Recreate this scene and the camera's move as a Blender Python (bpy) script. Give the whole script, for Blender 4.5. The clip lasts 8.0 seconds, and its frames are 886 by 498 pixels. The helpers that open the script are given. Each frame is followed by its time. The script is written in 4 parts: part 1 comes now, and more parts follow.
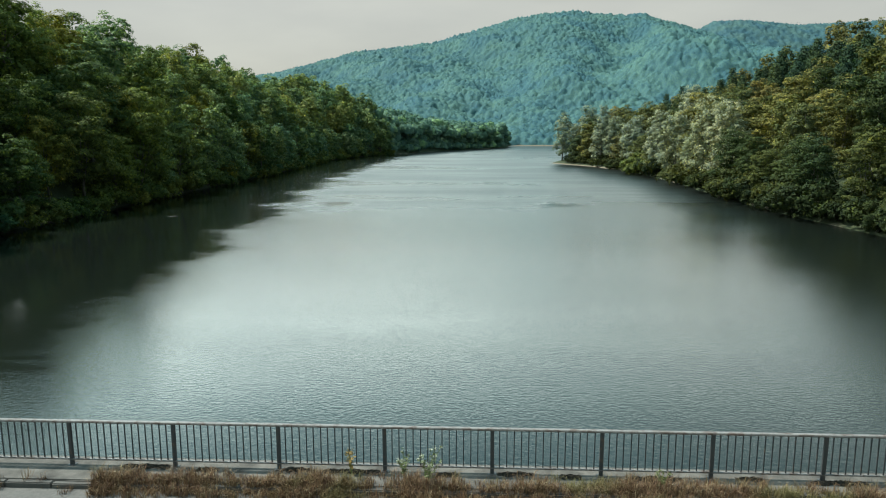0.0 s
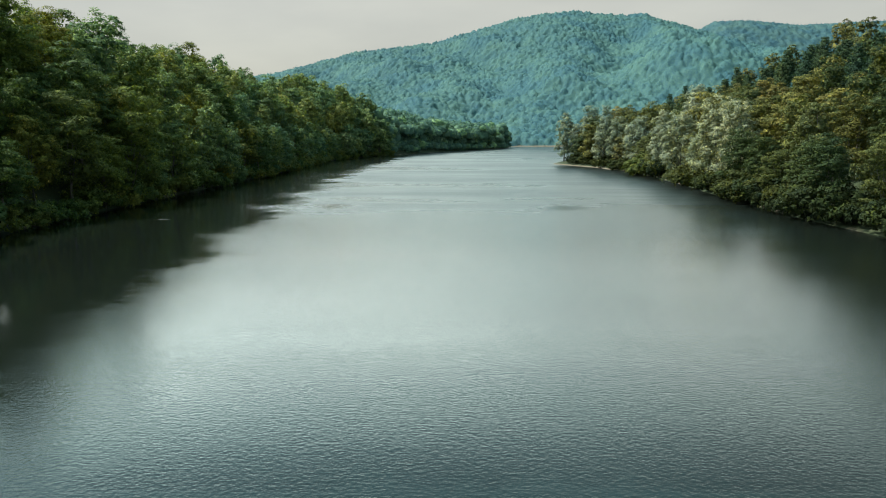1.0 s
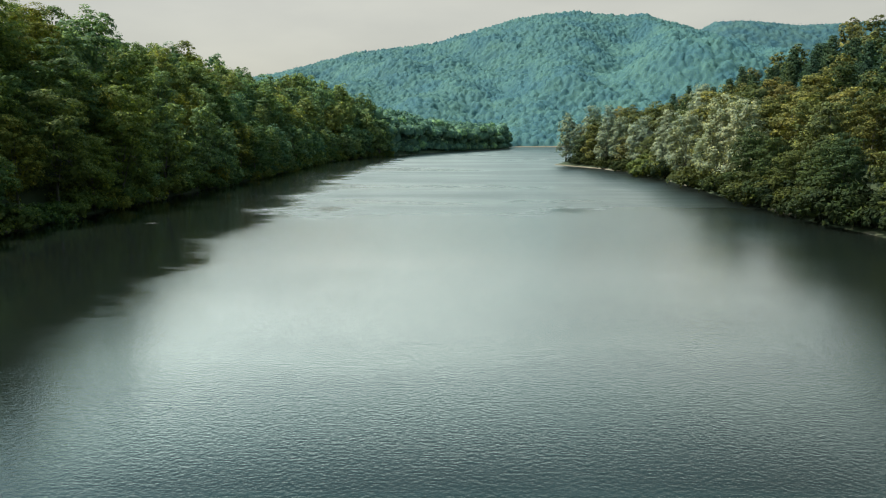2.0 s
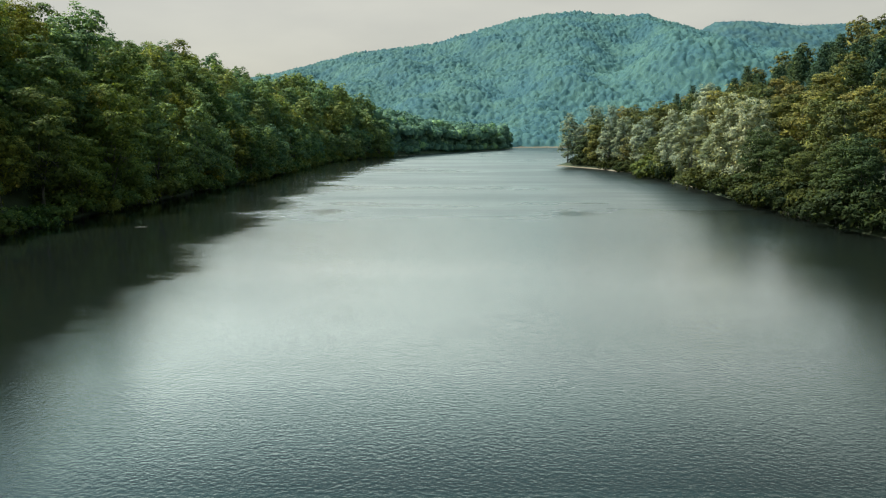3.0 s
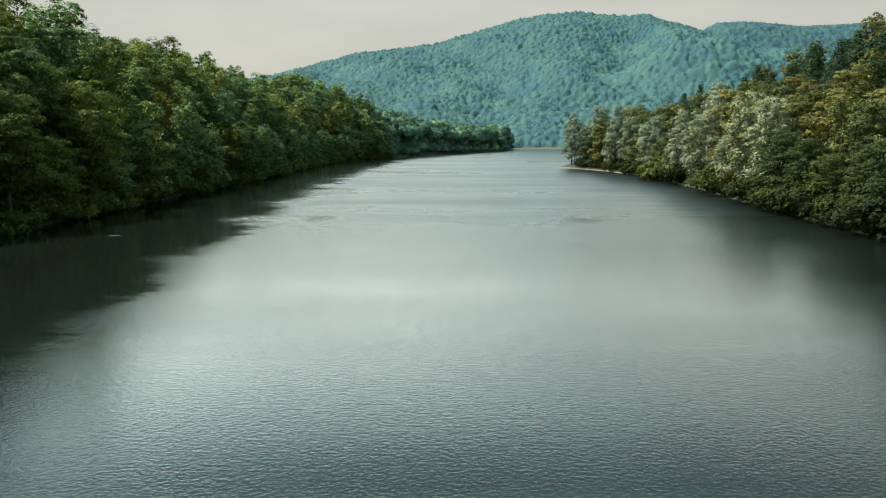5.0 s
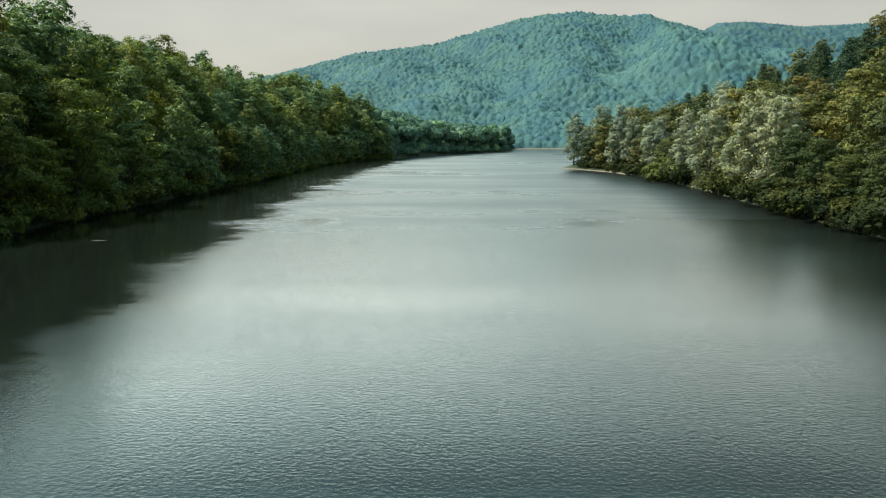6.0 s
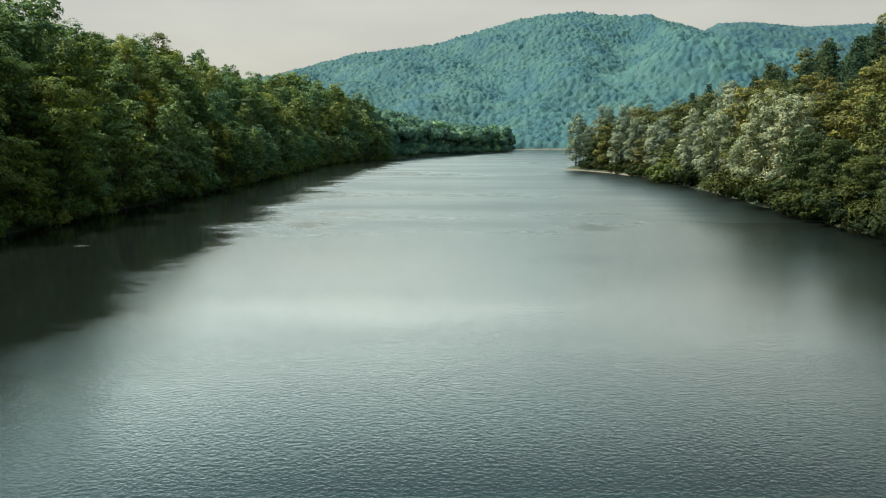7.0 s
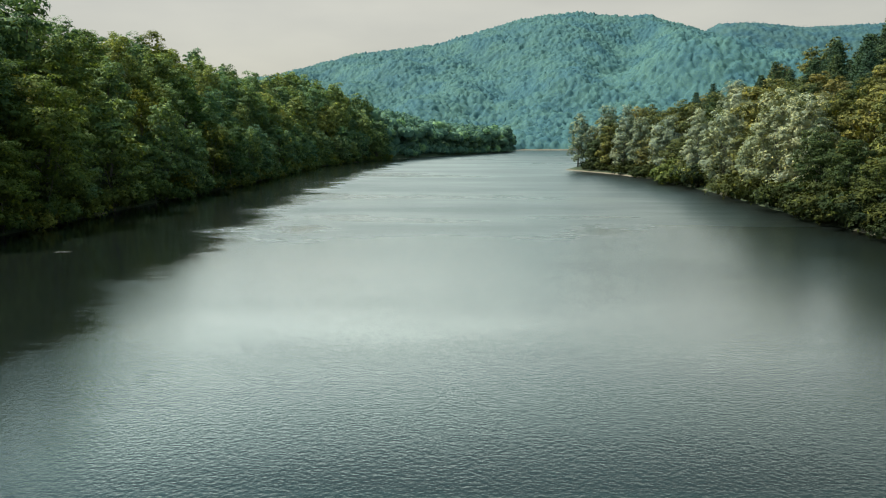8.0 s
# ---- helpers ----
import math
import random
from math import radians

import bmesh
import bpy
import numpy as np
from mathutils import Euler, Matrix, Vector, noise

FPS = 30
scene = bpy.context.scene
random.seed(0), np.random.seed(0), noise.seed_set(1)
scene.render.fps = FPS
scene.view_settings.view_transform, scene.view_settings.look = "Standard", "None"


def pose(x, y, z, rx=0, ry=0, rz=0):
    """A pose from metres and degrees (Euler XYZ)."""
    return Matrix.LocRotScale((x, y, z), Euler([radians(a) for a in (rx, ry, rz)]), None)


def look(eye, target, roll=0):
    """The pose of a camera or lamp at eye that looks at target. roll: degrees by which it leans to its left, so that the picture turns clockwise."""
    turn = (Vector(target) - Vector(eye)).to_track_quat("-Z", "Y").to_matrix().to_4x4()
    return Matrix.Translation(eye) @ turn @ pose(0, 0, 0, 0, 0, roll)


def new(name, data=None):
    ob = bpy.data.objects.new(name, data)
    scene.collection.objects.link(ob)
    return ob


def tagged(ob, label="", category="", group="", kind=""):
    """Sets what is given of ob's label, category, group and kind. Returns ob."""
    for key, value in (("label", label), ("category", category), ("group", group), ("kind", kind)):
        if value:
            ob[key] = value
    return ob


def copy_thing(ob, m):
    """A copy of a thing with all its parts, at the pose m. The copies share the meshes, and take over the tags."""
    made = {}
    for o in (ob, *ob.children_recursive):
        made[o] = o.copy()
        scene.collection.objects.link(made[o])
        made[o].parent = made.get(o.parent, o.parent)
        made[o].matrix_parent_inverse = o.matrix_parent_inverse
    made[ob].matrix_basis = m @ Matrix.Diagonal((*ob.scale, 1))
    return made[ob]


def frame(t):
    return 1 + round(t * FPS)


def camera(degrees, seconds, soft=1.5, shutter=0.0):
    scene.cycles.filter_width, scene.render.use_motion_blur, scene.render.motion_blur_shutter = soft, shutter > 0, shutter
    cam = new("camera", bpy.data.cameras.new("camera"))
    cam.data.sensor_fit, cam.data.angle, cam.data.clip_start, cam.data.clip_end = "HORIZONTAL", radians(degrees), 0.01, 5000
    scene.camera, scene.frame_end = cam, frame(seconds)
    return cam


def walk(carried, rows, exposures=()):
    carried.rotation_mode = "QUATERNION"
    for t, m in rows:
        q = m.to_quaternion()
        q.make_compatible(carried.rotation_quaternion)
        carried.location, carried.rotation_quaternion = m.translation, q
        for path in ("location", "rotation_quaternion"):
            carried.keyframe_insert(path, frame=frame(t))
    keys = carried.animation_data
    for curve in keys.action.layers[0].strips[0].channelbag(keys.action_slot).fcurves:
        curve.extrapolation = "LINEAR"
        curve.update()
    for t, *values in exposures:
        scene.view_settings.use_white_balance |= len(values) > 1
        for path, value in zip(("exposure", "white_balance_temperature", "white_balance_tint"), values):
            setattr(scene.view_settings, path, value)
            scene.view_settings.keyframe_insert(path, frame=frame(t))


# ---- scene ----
# A reservoir between wooded hills. Water level is z = 0, the dam's railing runs along x at y = 0, y leads up the lake.
cam = camera(66.02, 8.0, soft=1.1)


def flight(t):
    s = t + 0.00306 * t * t
    return pose(8.761 - 0.1784 * s, -13.62 + 4.0104 * s, 13.165 - 0.0302 * s,
                90 - 9.579 + 0.040 * t, 0, 2.575 + 0.018 * t)


walk(cam, [(k * 0.5, flight(k * 0.5)) for k in range(17)], exposures=[(0.0, 0.60, 5790, 4), (1.5, 0.65, 5900, 5), (4.0, 0.65, 6010, 6), (8.0, 0.64, 6010, 6)])

# ---- world and sun ----
SUN_ELEVATION, SUN_AZIMUTH = 57.0, 286.0      # azimuth clockwise from +y: over the western ridge, a little ahead
world = bpy.data.worlds.new("world")
scene.world = world
world.use_nodes = True
wn, wl = world.node_tree.nodes, world.node_tree.links
sky = wn.new("ShaderNodeTexSky")
sky.sky_type = "NISHITA"
sky.sun_disc = False
sky.sun_elevation = radians(SUN_ELEVATION)
sky.sun_rotation = radians(SUN_AZIMUTH)
sky.air_density, sky.dust_density, sky.ozone_density = 1.0, 4.0, 1.5
coord = wn.new("ShaderNodeTexCoord")
clouds = wn.new("ShaderNodeTexNoise")
clouds.inputs["Scale"].default_value = 2.2
clouds.inputs["Detail"].default_value = 5.0
stretch = wn.new("ShaderNodeMapping")
stretch.inputs["Scale"].default_value = (1.0, 1.0, 3.5)
wl.new(coord.outputs["Generated"], stretch.inputs["Vector"])
wl.new(stretch.outputs["Vector"], clouds.inputs["Vector"])
veil_ramp = wn.new("ShaderNodeValToRGB")
veil_ramp.color_ramp.elements[0].position, veil_ramp.color_ramp.elements[0].color = 0.30, (0.80, 0.80, 0.80, 1)
veil_ramp.color_ramp.elements[1].position, veil_ramp.color_ramp.elements[1].color = 0.72, (1.08, 1.07, 1.03, 1)
wl.new(clouds.outputs["Fac"], veil_ramp.inputs["Fac"])
# a hazy summer sky: dull cream haze low down, an added bright veil above it that fades to blue overhead
height = wn.new("ShaderNodeSeparateXYZ")
wl.new(coord.outputs["Generated"], height.inputs["Vector"])
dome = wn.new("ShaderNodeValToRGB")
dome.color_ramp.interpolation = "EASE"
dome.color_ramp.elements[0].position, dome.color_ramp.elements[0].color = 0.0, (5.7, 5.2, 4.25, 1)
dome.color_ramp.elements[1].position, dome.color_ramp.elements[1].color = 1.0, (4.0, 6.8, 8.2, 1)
# the unseen bright belt above the hills is added to whiten the water's reflections
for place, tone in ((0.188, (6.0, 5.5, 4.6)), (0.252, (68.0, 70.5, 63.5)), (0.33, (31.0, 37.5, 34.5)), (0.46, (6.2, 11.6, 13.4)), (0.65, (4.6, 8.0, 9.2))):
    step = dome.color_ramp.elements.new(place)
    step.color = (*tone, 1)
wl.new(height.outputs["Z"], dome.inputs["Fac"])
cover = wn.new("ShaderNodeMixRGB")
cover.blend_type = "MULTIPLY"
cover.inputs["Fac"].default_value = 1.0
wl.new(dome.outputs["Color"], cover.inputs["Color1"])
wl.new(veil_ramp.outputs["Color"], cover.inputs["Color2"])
# the wide bright haze round the veiled sun
toward = wn.new("ShaderNodeVectorMath")
toward.operation = "DOT_PRODUCT"
toward.inputs[1].default_value = (math.sin(radians(SUN_AZIMUTH)) * math.cos(radians(SUN_ELEVATION)),
                                  math.cos(radians(SUN_AZIMUTH)) * math.cos(radians(SUN_ELEVATION)), math.sin(radians(SUN_ELEVATION)))
wl.new(coord.outputs["Generated"], toward.inputs[0])
aureole = wn.new("ShaderNodeValToRGB")
aureole.color_ramp.interpolation = "EASE"
aureole.color_ramp.elements[0].position, aureole.color_ramp.elements[0].color = 0.0, (0.20, 0.21, 0.21, 1)
aureole.color_ramp.elements[1].position, aureole.color_ramp.elements[1].color = 1.0, (1.8, 1.8, 1.7, 1)
for place, level in ((0.25, 0.42), (0.42, 0.82), (0.62, 1.0), (0.85, 1.0)):
    halo = aureole.color_ramp.elements.new(place)
    halo.color = (level, level * 0.995, level * 0.97, 1)
wl.new(toward.outputs["Value"], aureole.inputs["Fac"])
# the thick haze near the horizon hides that glow
clearing = wn.new("ShaderNodeMapRange")
clearing.interpolation_type = "SMOOTHSTEP"
clearing.inputs["From Min"].default_value, clearing.inputs["From Max"].default_value = 0.16, 0.30
wl.new(height.outputs["Z"], clearing.inputs["Value"])
glow = wn.new("ShaderNodeMixRGB")
glow.blend_type = "MULTIPLY"
wl.new(clearing.outputs["Result"], glow.inputs["Fac"])
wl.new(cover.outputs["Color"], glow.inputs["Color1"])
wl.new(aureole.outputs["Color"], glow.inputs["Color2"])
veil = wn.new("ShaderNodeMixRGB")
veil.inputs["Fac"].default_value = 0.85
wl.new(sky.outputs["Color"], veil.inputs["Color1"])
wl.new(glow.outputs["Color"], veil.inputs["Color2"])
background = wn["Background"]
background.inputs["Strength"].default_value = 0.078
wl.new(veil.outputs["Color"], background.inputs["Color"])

sun_data = bpy.data.lights.new("sun", "SUN")
sun_data.energy, sun_data.angle, sun_data.color = 5.0, radians(0.6), (1.0, 0.93, 0.80)
sun = new("sun", sun_data)
az, el = radians(SUN_AZIMUTH), radians(SUN_ELEVATION)
to_sun = Vector((math.sin(az) * math.cos(el), math.cos(az) * math.cos(el), math.sin(el)))
sun.matrix_world = look(to_sun * 300, (0, 0, 0))


# ---- materials ----
def material(name, roughness=0.7, metallic=0.0, specular=0.5):
    m = bpy.data.materials.new(name)
    m.use_nodes = True
    bsdf = m.node_tree.nodes["Principled BSDF"]
    bsdf.inputs["Roughness"].default_value = roughness
    bsdf.inputs["Metallic"].default_value = metallic
    bsdf.inputs["Specular IOR Level"].default_value = specular
    return m, m.node_tree.nodes, m.node_tree.links, bsdf


def noise_node(nodes, links, scale, detail=3.0, roughness=0.5, vector=None, squash=None):
    n = nodes.new("ShaderNodeTexNoise")
    n.inputs["Scale"].default_value = scale
    n.inputs["Detail"].default_value = detail
    n.inputs["Roughness"].default_value = roughness
    if vector is None:
        vector = nodes.new("ShaderNodeNewGeometry").outputs["Position"]
    if squash is not None:
        mp = nodes.new("ShaderNodeMapping")
        mp.inputs["Scale"].default_value = squash
        links.new(vector, mp.inputs["Vector"])
        vector = mp.outputs["Vector"]
    links.new(vector, n.inputs["Vector"])
    return n.outputs["Fac"]


def ramp(nodes, links, fac, stops):
    r = nodes.new("ShaderNodeValToRGB")
    el = r.color_ramp.elements
    while len(el) < len(stops):
        el.new(0.5)
    for e, (p, c) in zip(el, stops):
        e.position, e.color = p, (*c, 1.0)
    links.new(fac, r.inputs["Fac"])
    return r.outputs["Color"]


def mix(nodes, links, fac, a, b, blend="MIX"):
    m = nodes.new("ShaderNodeMixRGB")
    m.blend_type = blend
    for socket, value in (("Fac", fac), ("Color1", a), ("Color2", b)):
        if isinstance(value, (int, float)):
            m.inputs[socket].default_value = value
        elif isinstance(value, tuple):
            m.inputs[socket].default_value = (*value, 1.0)
        else:
            links.new(value, m.inputs[socket])
    return m.outputs["Color"]


def math_node(nodes, links, op, a, b=0.0):
    m = nodes.new("ShaderNodeMath")
    m.operation = op
    for k, value in enumerate((a, b)):
        if isinstance(value, (int, float)):
            m.inputs[k].default_value = value
        else:
            links.new(value, m.inputs[k])
    return m.outputs[0]


def bump(nodes, links, bsdf, height, strength, distance):
    b = nodes.new("ShaderNodeBump")
    b.inputs["Distance"].default_value = distance
    if isinstance(strength, (int, float)):
        b.inputs["Strength"].default_value = strength
    else:
        links.new(strength, b.inputs["Strength"])
    links.new(height, b.inputs["Height"])
    links.new(b.outputs["Normal"], bsdf.inputs["Normal"])


def foliage(name, tree_colours, translucent=0.16, leaf_spread=0.3, specular=0.12):
    """Leaves: a colour for each tree, varied leaf by leaf and clump by clump."""
    m, n, l, bsdf = material(name, 0.8, 0.0, specular)
    info = n.new("ShaderNodeObjectInfo").outputs["Random"]
    count = len(tree_colours)
    stops = [(k / max(1, count - 1), c) for k, c in enumerate(tree_colours)]
    colour = ramp(n, l, info, stops)
    leaf = n.new("ShaderNodeNewGeometry").outputs["Random Per Island"]
    lo, hi = 1.0 - leaf_spread, 1.0 + leaf_spread
    # random leaf tones; the bright yellow end also stands in for sunlit tips
    tone = ramp(n, l, leaf, [(0.0, (lo * 0.92, lo, lo * 1.05)), (0.78, (1.0, 1.0, 1.0)), (1.0, (hi * 1.5, hi * 1.36, hi * 0.8))])
    colour = mix(n, l, 1.0, colour, tone, "MULTIPLY")
    clump = noise_node(n, l, 0.45, 2.0)
    patch = ramp(n, l, clump, [(0.3, (0.76, 0.84, 0.92)), (0.7, (1.16, 1.12, 0.92))])
    stand = ramp(n, l, noise_node(n, l, 0.022, 3.0), [(0.35, (0.78, 0.86, 0.95)), (0.65, (1.22, 1.14, 0.98))])
    patch = mix(n, l, 1.0, patch, stand, "MULTIPLY")
    colour = mix(n, l, 1.0, colour, patch, "MULTIPLY")
    l.new(colour, bsdf.inputs["Base Color"])
    trans = n.new("ShaderNodeBsdfTranslucent")
    l.new(mix(n, l, 1.0, colour, (1.15, 1.2, 0.6), "MULTIPLY"), trans.inputs["Color"])
    both = n.new("ShaderNodeMixShader")
    both.inputs["Fac"].default_value = translucent
    l.new(bsdf.outputs["BSDF"], both.inputs[1])
    l.new(trans.outputs["BSDF"], both.inputs[2])
    l.new(both.outputs["Shader"], n["Material Output"].inputs["Surface"])
    return m


M_BROADLEAF = foliage("broadleaf_leaves", [(0.059, 0.103, 0.047), (0.128, 0.155, 0.039), (0.068, 0.114, 0.058), (0.178, 0.172, 0.036), (0.081, 0.124, 0.042), (0.178, 0.165, 0.036)], 0.28)
# broadleaf colours made lighter and bluer, painting in haze along the bank
M_HAZED_BROADLEAF = foliage("hazed_broadleaf_leaves", [(0.116, 0.186, 0.113), (0.201, 0.228, 0.081), (0.132, 0.206, 0.129), (0.220, 0.222, 0.071)], 0.28)
M_OLIVE = foliage("olive_green_leaves", [(0.097, 0.108, 0.040), (0.162, 0.148, 0.049), (0.074, 0.091, 0.040), (0.187, 0.155, 0.057), (0.119, 0.122, 0.049)])
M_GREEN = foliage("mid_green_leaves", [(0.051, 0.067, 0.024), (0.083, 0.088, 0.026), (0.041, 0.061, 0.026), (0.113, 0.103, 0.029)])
M_SILVER = foliage("silvery_willow_leaves", [(0.228, 0.246, 0.172), (0.302, 0.308, 0.228), (0.160, 0.185, 0.109)], 0.10, 0.22)
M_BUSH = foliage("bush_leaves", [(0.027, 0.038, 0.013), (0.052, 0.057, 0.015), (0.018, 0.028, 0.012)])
M_BRIGHT = foliage("yellow_green_leaves", [(0.108, 0.126, 0.032), (0.149, 0.149, 0.038), (0.095, 0.115, 0.034)])
M_PINE = foliage("pine_needles", [(0.032, 0.058, 0.036), (0.042, 0.070, 0.044), (0.055, 0.078, 0.040)], 0.12)
# the far hill's distance haze is put into this blue-green leaf colour
M_FAR_HAZED = foliage("hazed_distant_canopy", [(0.055, 0.110, 0.118), (0.055, 0.110, 0.118)], 0.0, 0.16, 0.1)
# ridge haze is painted in as a bluer, duller leaf colour
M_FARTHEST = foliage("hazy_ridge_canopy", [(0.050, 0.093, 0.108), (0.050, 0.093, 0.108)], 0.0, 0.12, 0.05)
# haze over the far shore is mixed into this paler, bluer green
M_MIDFAR = foliage("hazed_shore_canopy", [(0.098, 0.165, 0.128), (0.098, 0.165, 0.128)], 0.1, 0.3, 0.1)


def bark_material(name, dark, light):
    m, n, l, bsdf = material(name, 0.9)
    f = noise_node(n, l, 3.0, 6.0, 0.6, None, (1.0, 1.0, 0.25))
    l.new(ramp(n, l, f, [(0.3, dark), (0.7, light)]), bsdf.inputs["Base Color"])
    bump(n, l, bsdf, f, 0.6, 0.05)
    return m


def ground_material():
    m, n, l, bsdf = material("hillside_soil", 0.95, 0.0, 0.2)
    big, small = noise_node(n, l, 0.05, 4.0), noise_node(n, l, 1.3, 5.0, 0.65)
    floor = ramp(n, l, big, [(0.35, (0.025, 0.04, 0.02)), (0.65, (0.045, 0.052, 0.028))])
    floor = mix(n, l, small, floor, (0.04, 0.05, 0.02))
    # beyond the lake the floor colour turns teal, haze painted into the soil
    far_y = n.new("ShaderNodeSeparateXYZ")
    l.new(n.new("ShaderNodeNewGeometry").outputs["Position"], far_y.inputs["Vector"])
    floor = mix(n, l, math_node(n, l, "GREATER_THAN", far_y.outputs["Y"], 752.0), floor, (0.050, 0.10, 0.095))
    sand = ramp(n, l, small, [(0.3, (0.12, 0.095, 0.065)), (0.7, (0.21, 0.175, 0.125))])
    z = n.new("ShaderNodeSeparateXYZ")
    l.new(n.new("ShaderNodeNewGeometry").outputs["Position"], z.inputs["Vector"])
    level = math_node(n, l, "ADD", z.outputs["Z"], math_node(n, l, "MULTIPLY", small, 0.5))
    drop = math_node(n, l, "SUBTRACT", 0.5, math_node(n, l, "MULTIPLY", math_node(n, l, "GREATER_THAN", z.outputs["Y"], 700.0), 0.36))
    shore = ramp(n, l, math_node(n, l, "MULTIPLY", level, drop), [(0.22, (1, 1, 1)), (0.34, (0, 0, 0))])
    open_shore = math_node(n, l, "MULTIPLY", math_node(n, l, "GREATER_THAN", z.outputs["Y"], 248.0), math_node(n, l, "GREATER_THAN", z.outputs["X"], 5.0))
    cove = math_node(n, l, "COMPARE", z.outputs["Y"], 178.0)
    cove.node.inputs[2].default_value = 5.0
    open_shore = math_node(n, l, "MAXIMUM", open_shore, math_node(n, l, "MULTIPLY", cove, math_node(n, l, "GREATER_THAN", z.outputs["X"], 5.0)))
    gaps = ramp(n, l, noise_node(n, l, 0.11, 2.0), [(0.58, (0, 0, 0)), (0.64, (1, 1, 1))])
    shore = mix(n, l, 1.0, shore, math_node(n, l, "MAXIMUM", open_shore, gaps), "MULTIPLY")
    l.new(mix(n, l, shore, floor, sand), bsdf.inputs["Base Color"])
    bump(n, l, bsdf, small, 0.7, 0.3)
    return m


SLICKS = ((-17.2, 115.2, 5.0, 6.0), (24.8, 114.6, 6.0, 7.0))


def water_material():
    m, n, l, bsdf = material("lake_water", 0.07, 0.0, 0.5)
    bsdf.inputs["IOR"].default_value = 1.33
    bsdf.inputs["Base Color"].default_value = (0.006, 0.008, 0.006, 1)
    # wind ripples a hand long, short chop, and a lazy swell; gusts roughen and calm the surface in long drifts
    place = n.new("ShaderNodeSeparateXYZ")
    l.new(n.new("ShaderNodeNewGeometry").outputs["Position"], place.inputs["Vector"])
    ripples = noise_node(n, l, 4.4, 3.0, 0.62, None, (0.85, 1.1, 1.0))
    chop = noise_node(n, l, 1.5, 2.0, 0.5, None, (0.8, 1.2, 1.0))
    swell = noise_node(n, l, 0.5, 2.0, 0.5, None, (0.75, 1.3, 1.0))
    roll = noise_node(n, l, 0.2, 2.0, 0.5, None, (0.6, 1.5, 1.0))
    waves = 0.0
    # the open lake further out is rougher than the water behind the dam
    def reach(near, far, first, last):
        growth = n.new("ShaderNodeMapRange")
        growth.interpolation_type = "SMOOTHSTEP"
        for socket, value in (("From Min", first), ("From Max", last), ("To Min", near), ("To Max", far)):
            growth.inputs[socket].default_value = value
        l.new(place.outputs["Y"], growth.inputs["Value"])
        return growth.outputs["Result"]
    for wave, strength in ((ripples, reach(0.98, 1.3, 30.0, 110.0)), (chop, reach(0.3, 0.9, 25.0, 120.0)), (swell, reach(0.0, 1.1, 30.0, 130.0)), (roll, reach(0.0, 2.0, 60.0, 190.0))):
        waves = math_node(n, l, "ADD", waves, math_node(n, l, "MULTIPLY", wave, strength))
    gusts = noise_node(n, l, 0.022, 4.0, 0.55, None, (0.5, 1.5, 1.0))
    calm = ramp(n, l, gusts, [(0.34, (0.55, 0.55, 0.55)), (0.58, (1.0, 1.0, 1.0))])
    # the wind dies away below the steep bank: an uneven edge runs along the lake
    edge = n.new("ShaderNodeMapRange")
    for socket, value in (("From Min", 40.0), ("From Max", 240.0), ("To Min", -20.0), ("To Max", -33.5)):
        edge.inputs[socket].default_value = value
    l.new(place.outputs["Y"], edge.inputs["Value"])
    ragged = math_node(n, l, "MULTIPLY", math_node(n, l, "SUBTRACT", noise_node(n, l, 0.045, 2.0, 0.5, None, (1.0, 1.6, 1.0)), 0.5), 26.0)
    frayed = math_node(n, l, "MULTIPLY", math_node(n, l, "SUBTRACT", noise_node(n, l, 0.6, 4.0, 0.65, None, (0.4, 1.6, 1.0)), 0.5), 18.0)
    offset = math_node(n, l, "SUBTRACT", math_node(n, l, "ADD", place.outputs["X"], math_node(n, l, "ADD", ragged, frayed)), edge.outputs["Result"])
    wind = n.new("ShaderNodeMapRange")
    wind.interpolation_type = "SMOOTHSTEP"
    for socket, value in (("From Min", -5.0), ("From Max", 4.0), ("To Min", 0.16), ("To Max", 1.0)):
        wind.inputs[socket].default_value = value
    l.new(offset, wind.inputs["Value"])
    stir = math_node(n, l, "MULTIPLY", calm, wind.outputs["Result"])
    # small slicks of flat water
    for sx, sy, wide, deep in SLICKS:
        u = math_node(n, l, "DIVIDE", math_node(n, l, "SUBTRACT", place.outputs["X"], sx), wide)
        v = math_node(n, l, "DIVIDE", math_node(n, l, "SUBTRACT", place.outputs["Y"], sy), deep)
        away = math_node(n, l, "SQRT", math_node(n, l, "ADD", math_node(n, l, "MULTIPLY", u, u), math_node(n, l, "MULTIPLY", v, v)))
        away = math_node(n, l, "ADD", away, math_node(n, l, "MULTIPLY", math_node(n, l, "SUBTRACT", noise_node(n, l, 0.9, 4.0, 0.65, None, (0.35, 1.0, 1.0)), 0.5), 2.6))
        flat = n.new("ShaderNodeMapRange")
        flat.interpolation_type = "SMOOTHSTEP"
        for socket, value in (("From Min", 0.0), ("From Max", 1.2), ("To Min", 0.42), ("To Max", 1.0)):
            flat.inputs[socket].default_value = value
        l.new(away, flat.inputs["Value"])
        stir = math_node(n, l, "MULTIPLY", stir, flat.outputs["Result"])
    # wavelets too fine to be told apart far out
    l.new(math_node(n, l, "ADD", 0.06, math_node(n, l, "MULTIPLY", stir, reach(0.0, 0.33, 25.0, 150.0))), bsdf.inputs["Roughness"])
    bump(n, l, bsdf, waves, stir, 0.024)
    return m


